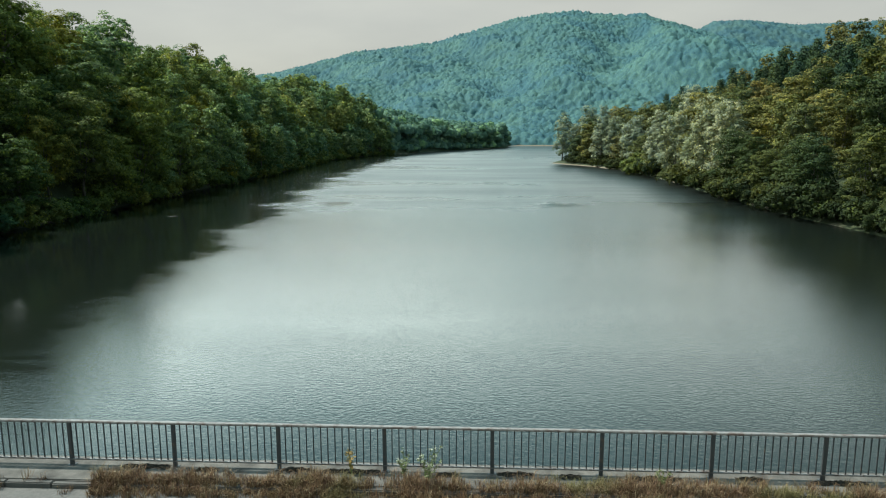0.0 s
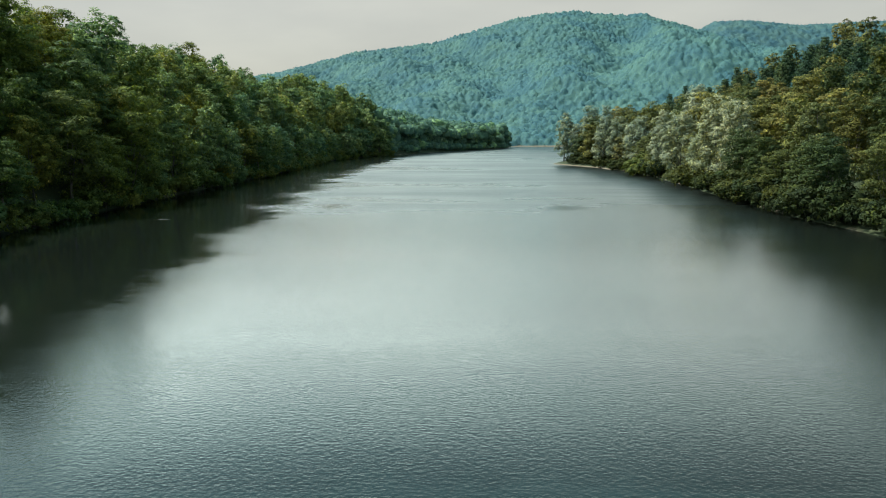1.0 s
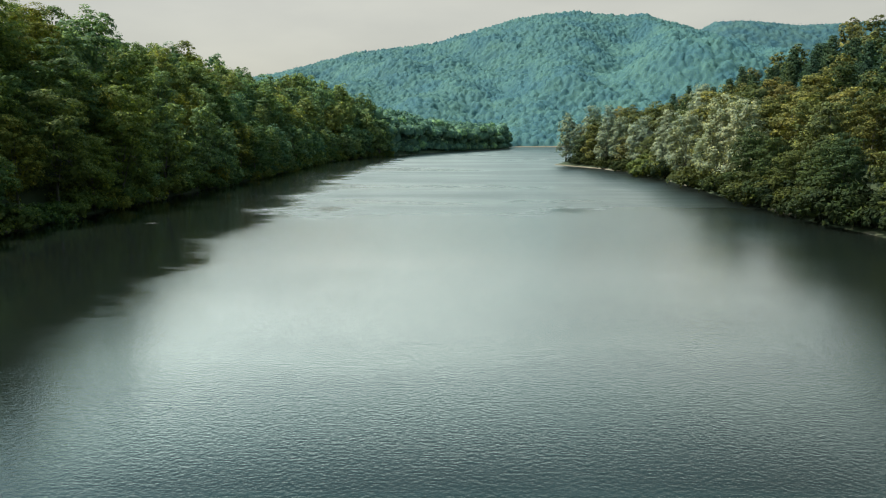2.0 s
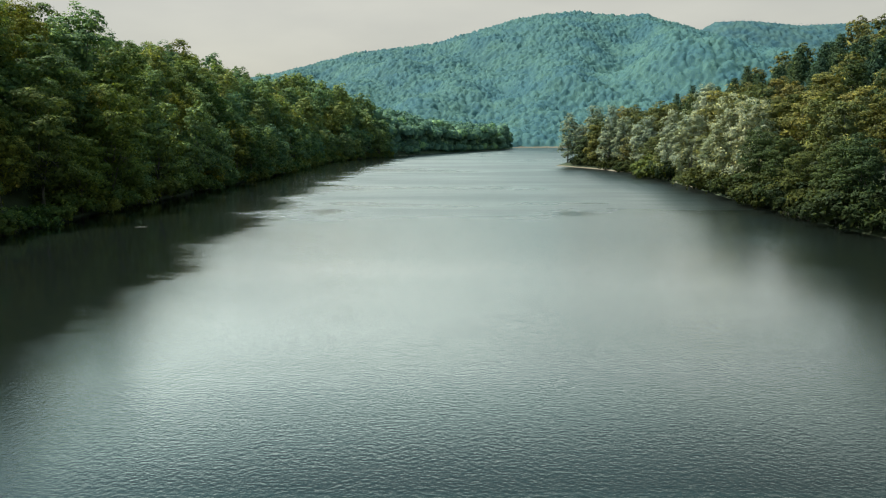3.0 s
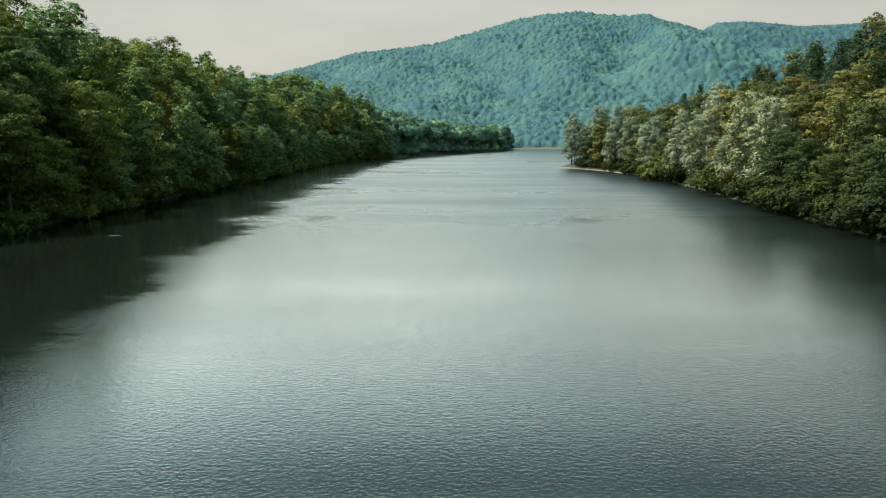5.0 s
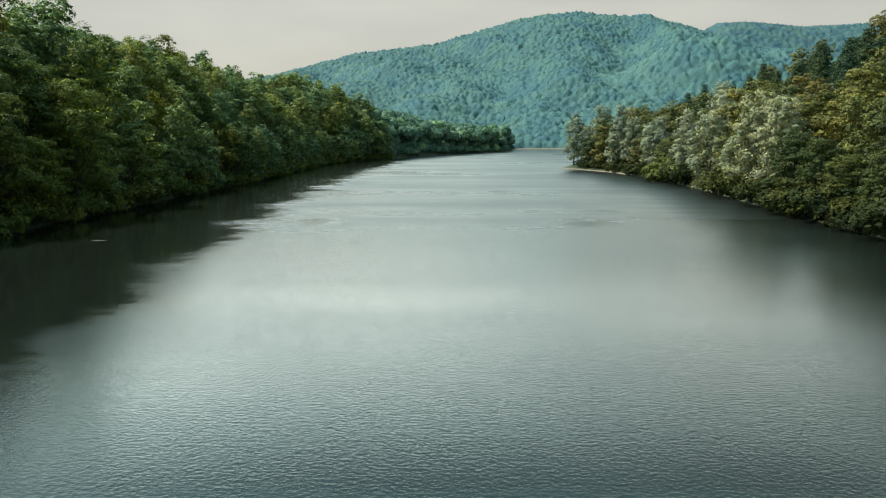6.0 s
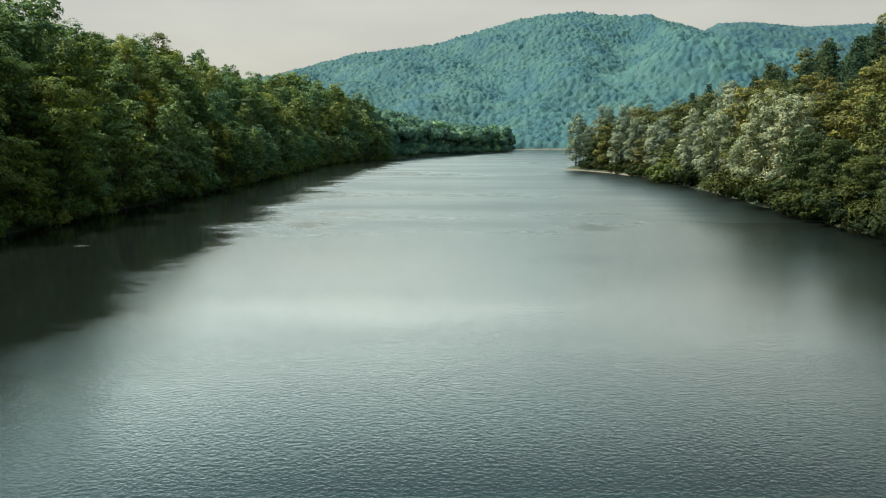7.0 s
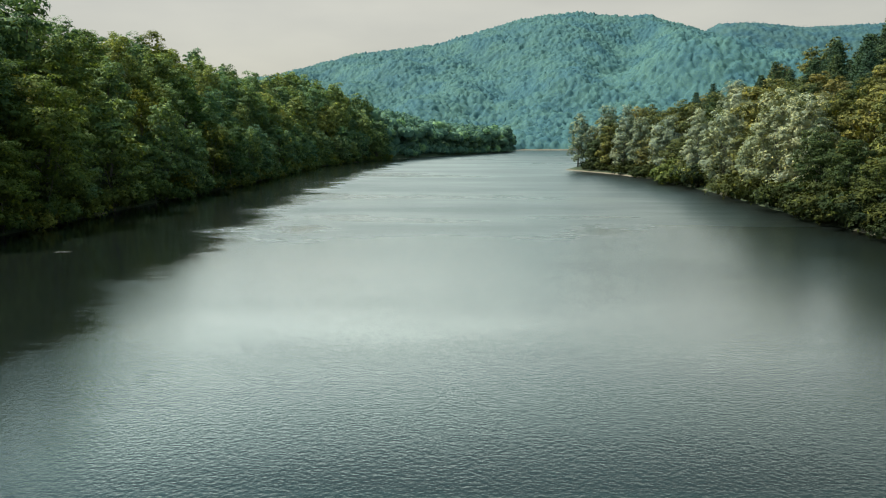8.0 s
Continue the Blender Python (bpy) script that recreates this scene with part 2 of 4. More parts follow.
def concrete_material(name, dark, light, scale=2.0):
    m, n, l, bsdf = material(name, 0.9, 0.0, 0.3)
    big, small = noise_node(n, l, scale * 0.4, 4.0, 0.6), noise_node(n, l, scale * 14, 4.0, 0.7)
    base = ramp(n, l, big, [(0.3, dark), (0.7, light)])
    base = mix(n, l, 1.0, base, ramp(n, l, small, [(0.3, (0.75, 0.75, 0.75)), (0.7, (1.15, 1.15, 1.15))]), "MULTIPLY")
    l.new(base, bsdf.inputs["Base Color"])
    bump(n, l, bsdf, small, 0.5, 0.02)
    return m


def painted_metal(name, paint, worn, amount, roughness=0.5):
    m, n, l, bsdf = material(name, roughness, 0.0, 0.4)
    wear = noise_node(n, l, 5.0, 6.0, 0.7)
    l.new(ramp(n, l, wear, [(amount - 0.05, paint), (amount + 0.05, worn)]), bsdf.inputs["Base Color"])
    bump(n, l, bsdf, wear, 0.3, 0.01)
    return m


def dry_grass_material():
    m, n, l, bsdf = material("dry_grass", 0.8, 0.0, 0.2)
    blade = n.new("ShaderNodeNewGeometry").outputs["Random Per Island"]
    tint = ramp(n, l, blade, [(0.0, (0.045, 0.026, 0.017)), (0.35, (0.135, 0.070, 0.038)), (0.6, (0.20, 0.125, 0.062)), (0.85, (0.13, 0.085, 0.040)), (1.0, (0.34, 0.27, 0.16))])
    spread = noise_node(n, l, 0.9, 3.0)
    along = n.new("ShaderNodeSeparateXYZ")
    l.new(n.new("ShaderNodeNewGeometry").outputs["Position"], along.inputs["Vector"])
    # greener where the strip holds more damp
    spread = math_node(n, l, "ADD", spread, math_node(n, l, "MULTIPLY", math_node(n, l, "SUBTRACT", along.outputs["X"], 8.0), 0.012))
    l.new(mix(n, l, ramp(n, l, spread, [(0.56, (0, 0, 0)), (0.72, (0.65, 0.65, 0.65))]), tint, (0.135, 0.130, 0.045)), bsdf.inputs["Base Color"])
    return m


M_BARK = bark_material("bark", (0.05, 0.04, 0.03), (0.17, 0.15, 0.12))
M_PALE_BARK = bark_material("pale_bark", (0.28, 0.26, 0.22), (0.48, 0.46, 0.40))
M_DRIFTWOOD = bark_material("driftwood", (0.10, 0.09, 0.075), (0.26, 0.24, 0.20))
M_GROUND = ground_material()
M_WATER = water_material()
M_CONCRETE = concrete_material("weathered_concrete", (0.075, 0.069, 0.063), (0.15, 0.138, 0.126))
M_LEDGE = concrete_material("dirty_ledge_concrete", (0.040, 0.036, 0.031), (0.150, 0.136, 0.117), 5.0)
M_KERB = concrete_material("kerb_concrete", (0.058, 0.053, 0.048), (0.115, 0.105, 0.092), 3.0)
M_ROAD = concrete_material("road_surface", (0.092, 0.084, 0.075), (0.125, 0.116, 0.104), 1.0)
M_RAIL = painted_metal("pale_worn_rail_paint", (0.165, 0.150, 0.138), (0.085, 0.058, 0.044), 0.54)
M_POST = painted_metal("dark_grey_post_paint", (0.045, 0.045, 0.045), (0.10, 0.07, 0.05), 0.60)
M_BAR = painted_metal("grey_bar_paint", (0.035, 0.037, 0.038), (0.08, 0.055, 0.04), 0.62)
M_GRASS = dry_grass_material()


# ---- terrain ----
LAKE = [(60, -0.1), (62, 80), (60, 100), (61, 132), (64, 180), (64, 232), (57, 268), (43.4, 300.5), (50, 318), (84, 345),
        (150, 400), (260, 520), (300, 640), (250, 715), (160, 742), (100, 743), (62, 744), (38, 735), (36, 700),
        (45, 676), (19, 598), (-9, 535), (-37, 454), (-55, 400), (-66, 330), (-61, 250), (-58, 200), (-57, 120),
        (-55, 60), (-55, -0.1)]


def shore_distance(x, y):
    """Metres to the shoreline, negative out on the lake."""
    x, y = np.asarray(x, float), np.asarray(y, float)
    best = np.full(x.shape, 1e9)
    inside = np.zeros(x.shape, bool)
    for (ax, ay), (bx, by) in zip(LAKE, LAKE[1:] + LAKE[:1]):
        t = np.clip(((x - ax) * (bx - ax) + (y - ay) * (by - ay)) / ((bx - ax) ** 2 + (by - ay) ** 2), 0, 1)
        best = np.minimum(best, np.hypot(x - ax - t * (bx - ax), y - ay - t * (by - ay)))
        crosses = (ay > y) != (by > y)
        with np.errstate(divide="ignore", invalid="ignore"):
            inside ^= crosses & (x < (bx - ax) * (y - ay) / (by - ay) + ax)
    return np.where(inside, -best, best)


def smooth(a, b, v):
    t = np.clip((v - a) / (b - a), 0, 1)
    return t * t * (3 - 2 * t)


def waves(x, y, size, turn=0.0):
    """Soft rolling relief between -1 and 1."""
    c, s = math.cos(turn), math.sin(turn)
    u, v = (x * c + y * s) / size, (-x * s + y * c) / size
    return (np.sin(u * 2.1 + 1.3 * np.sin(v * 1.7)) + np.sin(v * 2.7 + 1.1 * np.sin(u * 1.3 + 2)) + 0.5 * np.sin(u * 5.3 + v * 4.1)) / 2.5


def bank_profile(d, steps):
    return np.interp(d, [s[0] for s in steps], [s[1] for s in steps])


def terrain(x, y):
    x, y = np.asarray(x, float), np.asarray(y, float)
    d = shore_distance(x, y)
    west = bank_profile(d, [(0, 0.1), (0.8, 1.0), (4, 4.0), (18, 18), (40, 26), (90, 31), (400, 60)])
    west = west * np.interp(y, [0, 100, 410, 470, 540, 610, 700], [0.9, 1.0, 1.0, 0.62, 0.30, 0.16, 0.12])
    east = bank_profile(d, [(0, 0.1), (1.5, 0.6), (5, 1.9), (20, 10), (50, 29), (80, 34), (200, 46), (600, 70)])
    east = east * np.interp(y, [0, 235, 300, 360, 450], [1.0, 1.0, 0.78, 0.5, 0.3])
    side = smooth(-20, 20, x)
    near = west * (1 - side) + east * side
    crest = np.interp(x, [-1500, -700, -422, -247, -88, 80, 150, 216, 305, 358, 483, 560, 700, 1200, 3000],
                      [60, 100, 137, 180, 197, 243, 257, 262, 252, 256, 221, 200, 170, 120, 80])
    rise = np.clip((y - 743) / 757, 0, 1) ** 1.15
    fall = 1 - 0.8 * smooth(1500, 2300, y)
    folds = (24 * waves(x, y * 0.45, 75, 0.3) + 4 * waves(x, y * 0.6, 34, -0.5)) * smooth(800, 950, y) * (1 - smooth(1350, 1480, y))
    main = crest * rise * fall + folds
    main = main + 76 * np.exp(-((x - 325) / 95) ** 2 - ((y - 985) / np.where(y < 985, 110, 50)) ** 2)
    main = main - 78 * np.exp(-((x - 375) / 130) ** 2 - ((y - 1110) / 60) ** 2)
    back = np.interp(x, [-3000, 300, 850, 950, 1130, 1480, 3000], [60, 120, 395, 400, 382, 396, 330])
    main = np.maximum(main, back * np.exp(-((y - 2550) / 420) ** 2))
    blend = smooth(700, 760, y)
    shore_rise = np.minimum(1.0, np.maximum(d, 0) / 12)
    far = main * shore_rise + 0.15 + 1.5 * smooth(0, 4, d)
    z = near * (1 - blend) + far * blend
    z = z + 1.2 * waves(x, y, 23) * smooth(6, 40, d)
    bed = -np.minimum(7.0, 0.12 - d * 0.30)
    z = np.where(d < 0, bed, z)
    # the valley below the dam, and the crest that carries the road
    below = 5.4 - 9 * smooth(-12, -45, y) + np.where(np.abs(x) > 45, (np.abs(x) - 45) * 0.5, 0)
    z = np.where(y < 0.0, np.maximum(below, 0 * z - 6), z)
    z = np.where((y < 0.0) & (y > -9.6) & (np.abs(x) < 75), 5.3, z)
    return z


def lines(parts):
    out = []
    for a, b, step in parts:
        out += list(np.arange(a, b, step))
    return np.array(out)


def mesh_object(name, verts, faces, mat, smooth_shade=False):
    me = bpy.data.meshes.new(name)
    me.from_pydata(np.asarray(verts).tolist(), [], np.asarray(faces).tolist() if not isinstance(faces, list) else faces)
    me.materials.append(mat)
    if smooth_shade:
        me.polygons.foreach_set("use_smooth", [True] * len(me.polygons))
    me.update()
    return new(name, me)


def build_ground():
    xs = lines([(-4600, -1200, 200), (-1200, -500, 50), (-500, -160, 20), (-160, -90, 7), (-90, -40, 2.5), (-40, 40, 8), (40, 110, 2.5),
                (110, 200, 8), (200, 1200, 20), (1200, 4601, 200)])
    ys = lines([(-1500, -300, 150), (-300, -40, 20), (-40, -12, 4), (-12, -9.5, 2.5), (-9.5, -0.1, 3.1), (0.15, 0.6, 0.44), (1.0, 340, 4), (340, 760, 7), (760, 1600, 17),
                (1600, 3000, 60), (3000, 4801, 200)])
    gx, gy = np.meshgrid(xs, ys)
    gz = terrain(gx, gy)
    nx, ny = len(xs), len(ys)
    verts = np.stack([gx, gy, gz], -1).reshape(-1, 3)
    k = np.arange(nx * ny).reshape(ny, nx)
    faces = np.stack([k[:-1, :-1], k[:-1, 1:], k[1:, 1:], k[1:, :-1]], -1).reshape(-1, 4)
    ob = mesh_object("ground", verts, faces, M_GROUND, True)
    return tagged(ob, "wooded hillsides of brown soil with pale sandy shores", "ground", kind="structure")


def build_water():
    xs, ys = np.linspace(-110, 330, 23), np.linspace(0.35, 790, 41)
    gx, gy = np.meshgrid(xs, ys)
    k = np.arange(gx.size).reshape(gx.shape)
    verts = np.stack([gx, gy, gx * 0], -1).reshape(-1, 3)
    faces = np.stack([k[:-1, :-1], k[:-1, 1:], k[1:, 1:], k[1:, :-1]], -1).reshape(-1, 4)
    ob = mesh_object("water", verts, faces, M_WATER, True)
    return tagged(ob, "rippled teal-grey lake water mirroring a pale sky", "water", kind="structure")


build_ground()
build_water()


# ---- trees ----
def unit(v):
    return v / np.maximum(np.linalg.norm(v, axis=-1, keepdims=True), 1e-9)


def ico_points(level):
    bm = bmesh.new()
    bmesh.ops.create_icosphere(bm, subdivisions=level, radius=1.0)
    v = np.array([x.co[:] for x in bm.verts])
    f = np.array([[q.index for q in p.verts] for p in bm.faces])
    bm.free()
    return v, f


ICO1, ICO1_F = ico_points(1)
ICO2, ICO2_F = ico_points(2)


def leaves(rng, points, outward, length, width, droop):
    """Pointed leaf sprays, one slender three-cornered blade each."""
    n = len(points)
    normal = unit(outward * 1.0 + np.array([0, 0, 0.45]) + rng.normal(0, 0.26, (n, 3)))
    along = np.cross(normal, rng.normal(0, 1, (n, 3)))
    along = unit(along + outward * 0.35 + np.array([0, 0, -droop]))
    across = unit(np.cross(normal, along))
    size = rng.uniform(0.65, 1.35, (n, 1))
    a, b = along * length * 0.5 * size, across * width * 0.5 * size * rng.uniform(0.7, 1.2, (n, 1))
    lift = normal * length * 0.10 * size
    blade = np.stack([points - a + b - lift, points - a - b - lift, points + a + lift * 0.5], 1)
    return blade.reshape(-1, 3), np.arange(3 * n).reshape(-1, 3)


def round_off(me, normals):
    """Lets the light roll over a clump of leaves as over one soft mass."""
    me.polygons.foreach_set("use_smooth", [True] * len(me.polygons))
    me.normals_split_custom_set(np.repeat(normals, 3, axis=0).tolist())


def crown_mesh(name, rng, lobes, clumps, per_clump, clump_size, length, width, droop, mat, flat=0.8):
    """A crown of clumps of leaves spread over overlapping lobes, round a dark core."""
    lobes = np.array(lobes, float)
    area = (lobes[:, 3] * lobes[:, 4]) ** 0.9
    pick = rng.choice(len(lobes), clumps * 3, p=area / area.sum())
    way = rng.normal(0, 1, (len(pick), 3))
    way[:, 2] = np.where(way[:, 2] < -0.5, np.abs(way[:, 2]), way[:, 2])
    way = unit(way)
    centre, radii = lobes[pick, :3], lobes[pick][:, [3, 3, 4]]
    at = centre + way * radii * rng.uniform(0.74, 1.12, (len(pick), 1))
    deep = np.zeros(len(at), bool)
    for k in range(len(lobes)):
        inside = (((at - lobes[k, :3]) / lobes[k, [3, 3, 4]]) ** 2).sum(1) < 0.72
        deep |= inside & (pick != k)
    keep = np.flatnonzero(~deep)[:clumps]
    at, way = at[keep], way[keep]
    reach = clump_size * rng.uniform(0.5, 1.4, len(at))
    owner = np.repeat(np.arange(len(at)), per_clump)
    local = unit(rng.normal(0, 1, (len(owner), 3)) + way[owner] * 1.0 + np.array([0, 0, 0.5]))
    pts = at[owner] + local * reach[owner][:, None] * np.stack([np.ones(len(owner)), np.ones(len(owner)), (flat * rng.uniform(0.6, 1.5, len(at)))[owner]], -1) * rng.uniform(0.62, 1.04, (len(owner), 1))
    v, f = leaves(rng, pts, unit(local * 0.85 + way[owner] * 0.35), length, width, droop)
    verts, faces = [v], f.tolist()
    soft = [unit(local * 0.85 + way[owner] * 0.4 + np.array([0, 0, 0.1]) + rng.normal(0, 0.24, (len(owner), 3)))]
    inner = max(80, len(v) // 20)
    pick = rng.choice(len(lobes), inner, p=area / area.sum())
    way = unit(rng.normal(0, 1, (inner, 3)))
    pts = lobes[pick, :3] + way * lobes[pick][:, [3, 3, 4]] * rng.uniform(0.45, 0.75, (inner, 1))
    w, g = leaves(rng, pts, way, length * 1.5, width * 2.2, droop)
    verts.append(w)
    faces += (g + len(v)).tolist()
    soft.append(way)
    me = bpy.data.meshes.new(name)
    me.from_pydata(np.concatenate(verts).tolist(), [], faces)
    me.materials.append(mat)
    me.update()
    round_off(me, np.concatenate(soft))
    return me


def limb(bm, points, radii, sides=7):
    rings = []
    for k, (p, r) in enumerate(zip(points, radii)):
        p = Vector(p)
        q = Vector(points[min(k + 1, len(points) - 1)]) - Vector(points[max(k - 1, 0)])
        turn = q.to_track_quat("Z", "Y").to_matrix()
        rings.append([bm.verts.new(p + turn @ Vector((math.cos(a) * r, math.sin(a) * r, 0))) for a in (2 * math.pi * j / sides for j in range(sides))])
    for lower, upper in zip(rings, rings[1:]):
        for j in range(sides):
            bm.faces.new((lower[j], lower[(j + 1) % sides], upper[(j + 1) % sides], upper[j]))
    bm.faces.new(rings[-1])


def trunk_mesh(name, rng, height, radius, limbs, lean=0.3):
    bm = bmesh.new()
    pts = [(0, 0, -1.2)] + [(rng.uniform(-lean, lean) * k / 4, rng.uniform(-lean, lean) * k / 4, height * k / 5) for k in range(6)]
    limb(bm, pts, [radius * 1.35, radius * 1.15] + [radius * (1 - 0.17 * k) for k in range(1, 6)], 8)
    for tip in limbs:
        k = int(rng.integers(2, 5))
        start, tip = np.array(pts[k]), np.array(tip, float)
        mid = start * 0.5 + tip * 0.5 + np.array([0, 0, 0.5])
        limb(bm, [tuple(start), tuple(mid), tuple(tip)], [radius * 0.45, radius * 0.28, radius * 0.1], 5)
    me = bpy.data.meshes.new(name)
    bm.to_mesh(me)
    bm.free()
    me.materials.append(M_BARK)
    me.polygons.foreach_set("use_smooth", [True] * len(me.polygons))
    return me


def round_lobes(rng, height, width, low, count):
    """Lobes of a rounded crown that starts at the height low."""
    mid = (height + low) / 2
    out = [(0, 0, mid, width * 0.29, (height - low) * 0.42)]
    for k in range(count):
        a, lift = 2.4 * k + rng.uniform(-0.4, 0.4), (k + 0.5) / count
        r = width * rng.uniform(0.16, 0.25)
        reach = width * 0.5 - r * 0.85
        shrink = math.sqrt(max(0.12, 1 - (1.7 * lift - 0.62) ** 2))
        out.append((math.cos(a) * reach * shrink, math.sin(a) * reach * shrink, low + r * 0.7 + lift * (height - low - 1.5 * r), r, r * rng.uniform(0.8, 1.05)))
    return out


def tree(name, label, category, group, crown_me, trunk_me):
    root = tagged(new(name), label, category, group)
    root.empty_display_size = 0.5
    for part_name, me in (("trunk", trunk_me), ("crown", crown_me)):
        ob = new(part_name, me)
        ob.parent = root
    return root


def make_broadleaf(seed, mat, name, label, group, fine):
    rng = np.random.default_rng(seed)
    height, width = rng.uniform(14, 18), rng.uniform(8.4, 10.2)
    lobes = round_lobes(rng, height, width, 1.6, 12)
    if fine == 2:
        crown = crown_mesh("crown", rng, lobes, 165, 64, 1.15, 0.33, 0.19, 0.3, mat, 0.5)
    elif fine:
        crown = crown_mesh("crown", rng, lobes, 120, 38, 1.18, 0.47, 0.30, 0.25, mat, 0.6)
    else:
        crown = crown_mesh("crown", rng, lobes, 84, 28, 1.28, 0.67, 0.46, 0.22, mat, 0.65)
    trunk = trunk_mesh("trunk", rng, height * 0.8, 0.26, [l[:3] for l in lobes[3:12:2]])
    return tree(name, label, "tree", group, crown, trunk)


def make_willow(seed, fine):
    rng = np.random.default_rng(seed)
    height, width = rng.uniform(15, 20), rng.uniform(7.4, 9.0)
    lobes = round_lobes(rng, height, width, 1.2, 17)
    crown = crown_mesh("crown", rng, lobes, 135, 66, 1.13, 0.39, 0.20, 0.3, M_SILVER, 0.75)
    trunk = trunk_mesh("trunk", rng, height * 0.8, 0.3, [l[:3] for l in lobes[3:14:2]], 0.6)
    return tree("willow_tree", "tall silvery grey-green willow on the lake shore", "tree", "willows along the shore", crown, trunk)


def make_bush(seed, mat, label, group):
    rng = np.random.default_rng(seed)
    lobes = [(0, 0, 1.3, 1.8, 1.5)]
    for k in range(6):
        a = k * 1.05 + rng.uniform(-0.3, 0.3)
        lobes.append((math.cos(a) * 1.8, math.sin(a) * 1.6, rng.uniform(0.8, 1.8), rng.uniform(0.9, 1.4), rng.uniform(0.8, 1.2)))
    crown = crown_mesh("crown", rng, lobes, 50, 30, 0.6, 0.32, 0.2, 0.15, mat)
    trunk = trunk_mesh("trunk", rng, 1.6, 0.07, [l[:3] for l in lobes[1:6]], 0.2)
    return tree("bush", label, "bush", group, crown, trunk)


def make_pine(seed):
    rng = np.random.default_rng(seed)
    height = rng.uniform(15, 18)
    pts, out = [], []
    levels = 15
    for k in range(levels):
        h = height * (0.22 + 0.77 * k / (levels - 1))
        reach = (height - h) * 0.30 + 1.5 + rng.uniform(-0.3, 0.4)
        arms = 7 if k < 10 else 5
        for j in range(arms):
            a = 2 * math.pi * (j + 0.37 * k) / arms + rng.uniform(-0.25, 0.25)
            way = np.array([math.cos(a), math.sin(a), 0.0])
            long = reach * rng.uniform(0.7, 1.12)
            for s in np.linspace(0.25, 1.0, max(3, int(long * 3.2))):
                for _ in range(6):
                    p = way * long * s + np.array([0, 0, h + 0.35 * long * s * s - 0.18 * long * s])
                    pts.append(p + rng.normal(0, 0.16, 3) + np.cross(way, [0, 0, 1]) * rng.normal(0, 0.22 * long * (1.1 - 0.5 * s)))
                    out.append(unit(way * 0.8 + np.array([0, 0, 0.6])))
    v, f = leaves(rng, np.array(pts), np.array(out), 0.75, 0.34, -0.1)
    me = bpy.data.meshes.new("crown")
    me.from_pydata(v.tolist(), [], f.tolist())
    me.materials.append(M_PINE)
    me.update()
    trunk = trunk_mesh("trunk", rng, height * 0.97, 0.2, [], 0.15)
    return tree("pine_tree", "dark green pine on the wooded ridge", "tree", "pines on the ridge", me, trunk)


def plant_at(proto, rng, x, y, size, sink=0.3):
    """Moves the first tree of a kind into place, and copies it after that."""
    z = float(terrain(np.array([x]), np.array([y]))[0]) - sink
    m = pose(x, y, max(z, -0.4), rng.uniform(-3, 3), rng.uniform(-3, 3), rng.uniform(0, 360))
    if not proto.get("planted"):
        proto["planted"] = 1
        proto.matrix_world = m @ Matrix.Scale(size, 4)
        return proto
    ob = copy_thing(proto, m)
    ob.scale = (size, size, size * rng.uniform(0.92, 1.1))
    return ob


LEFT_LABEL = "dense dark green broadleaf tree on the steep shaded bank"
RIGHT_NEAR_LABEL = "leafy mid-green broadleaf tree by the lake"
RIGHT_LABEL = "olive-green broadleaf tree on the sunlit bank"
LEFT_NEAR = [make_broadleaf(11 + k, M_BROADLEAF, "beech_tree", LEFT_LABEL, "trees on the shaded bank", 2) for k in range(3)]
LEFT_MID = [make_broadleaf(15 + k, (M_BROADLEAF, M_HAZED_BROADLEAF, M_HAZED_BROADLEAF)[k], ("beech_tree", "hornbeam_tree", "hornbeam_tree")[k], LEFT_LABEL, "trees on the shaded bank", 1) for k in range(3)]
LEFT_FAR = [make_broadleaf(21 + k, M_HAZED_BROADLEAF, "hornbeam_tree", "dense broadleaf tree on the far end of the bank, haze painted into its leaves", "trees on the shaded bank", 0) for k in range(4)]
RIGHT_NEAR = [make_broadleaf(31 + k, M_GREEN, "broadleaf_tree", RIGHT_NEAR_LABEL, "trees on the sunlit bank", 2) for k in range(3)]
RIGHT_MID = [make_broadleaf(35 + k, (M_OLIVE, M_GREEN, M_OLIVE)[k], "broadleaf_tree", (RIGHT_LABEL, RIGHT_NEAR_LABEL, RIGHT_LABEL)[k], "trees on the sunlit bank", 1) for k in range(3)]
RIGHT_FAR = [make_broadleaf(41 + k, M_OLIVE, "broadleaf_tree", RIGHT_LABEL, "trees on the sunlit bank", 0) for k in range(3)]
WILLOWS = [make_willow(51 + k, True) for k in range(3)]
BUSHES = [make_bush(61 + k, M_BUSH, "low yellow-green bush leaning over the water's edge", "bushes on the sunlit shore") for k in range(3)]
BRIGHT_BUSH = make_bush(66, M_BRIGHT, "large bright yellow-green shrub at the water's edge", "shrubs on the sunlit shore")
SHADE_BUSHES = [make_bush(81 + k, M_BROADLEAF, "dark green bush hanging over the shaded shore", "bushes on the shaded shore") for k in range(2)]
PINES = [make_pine(71 + k) for k in range(2)]


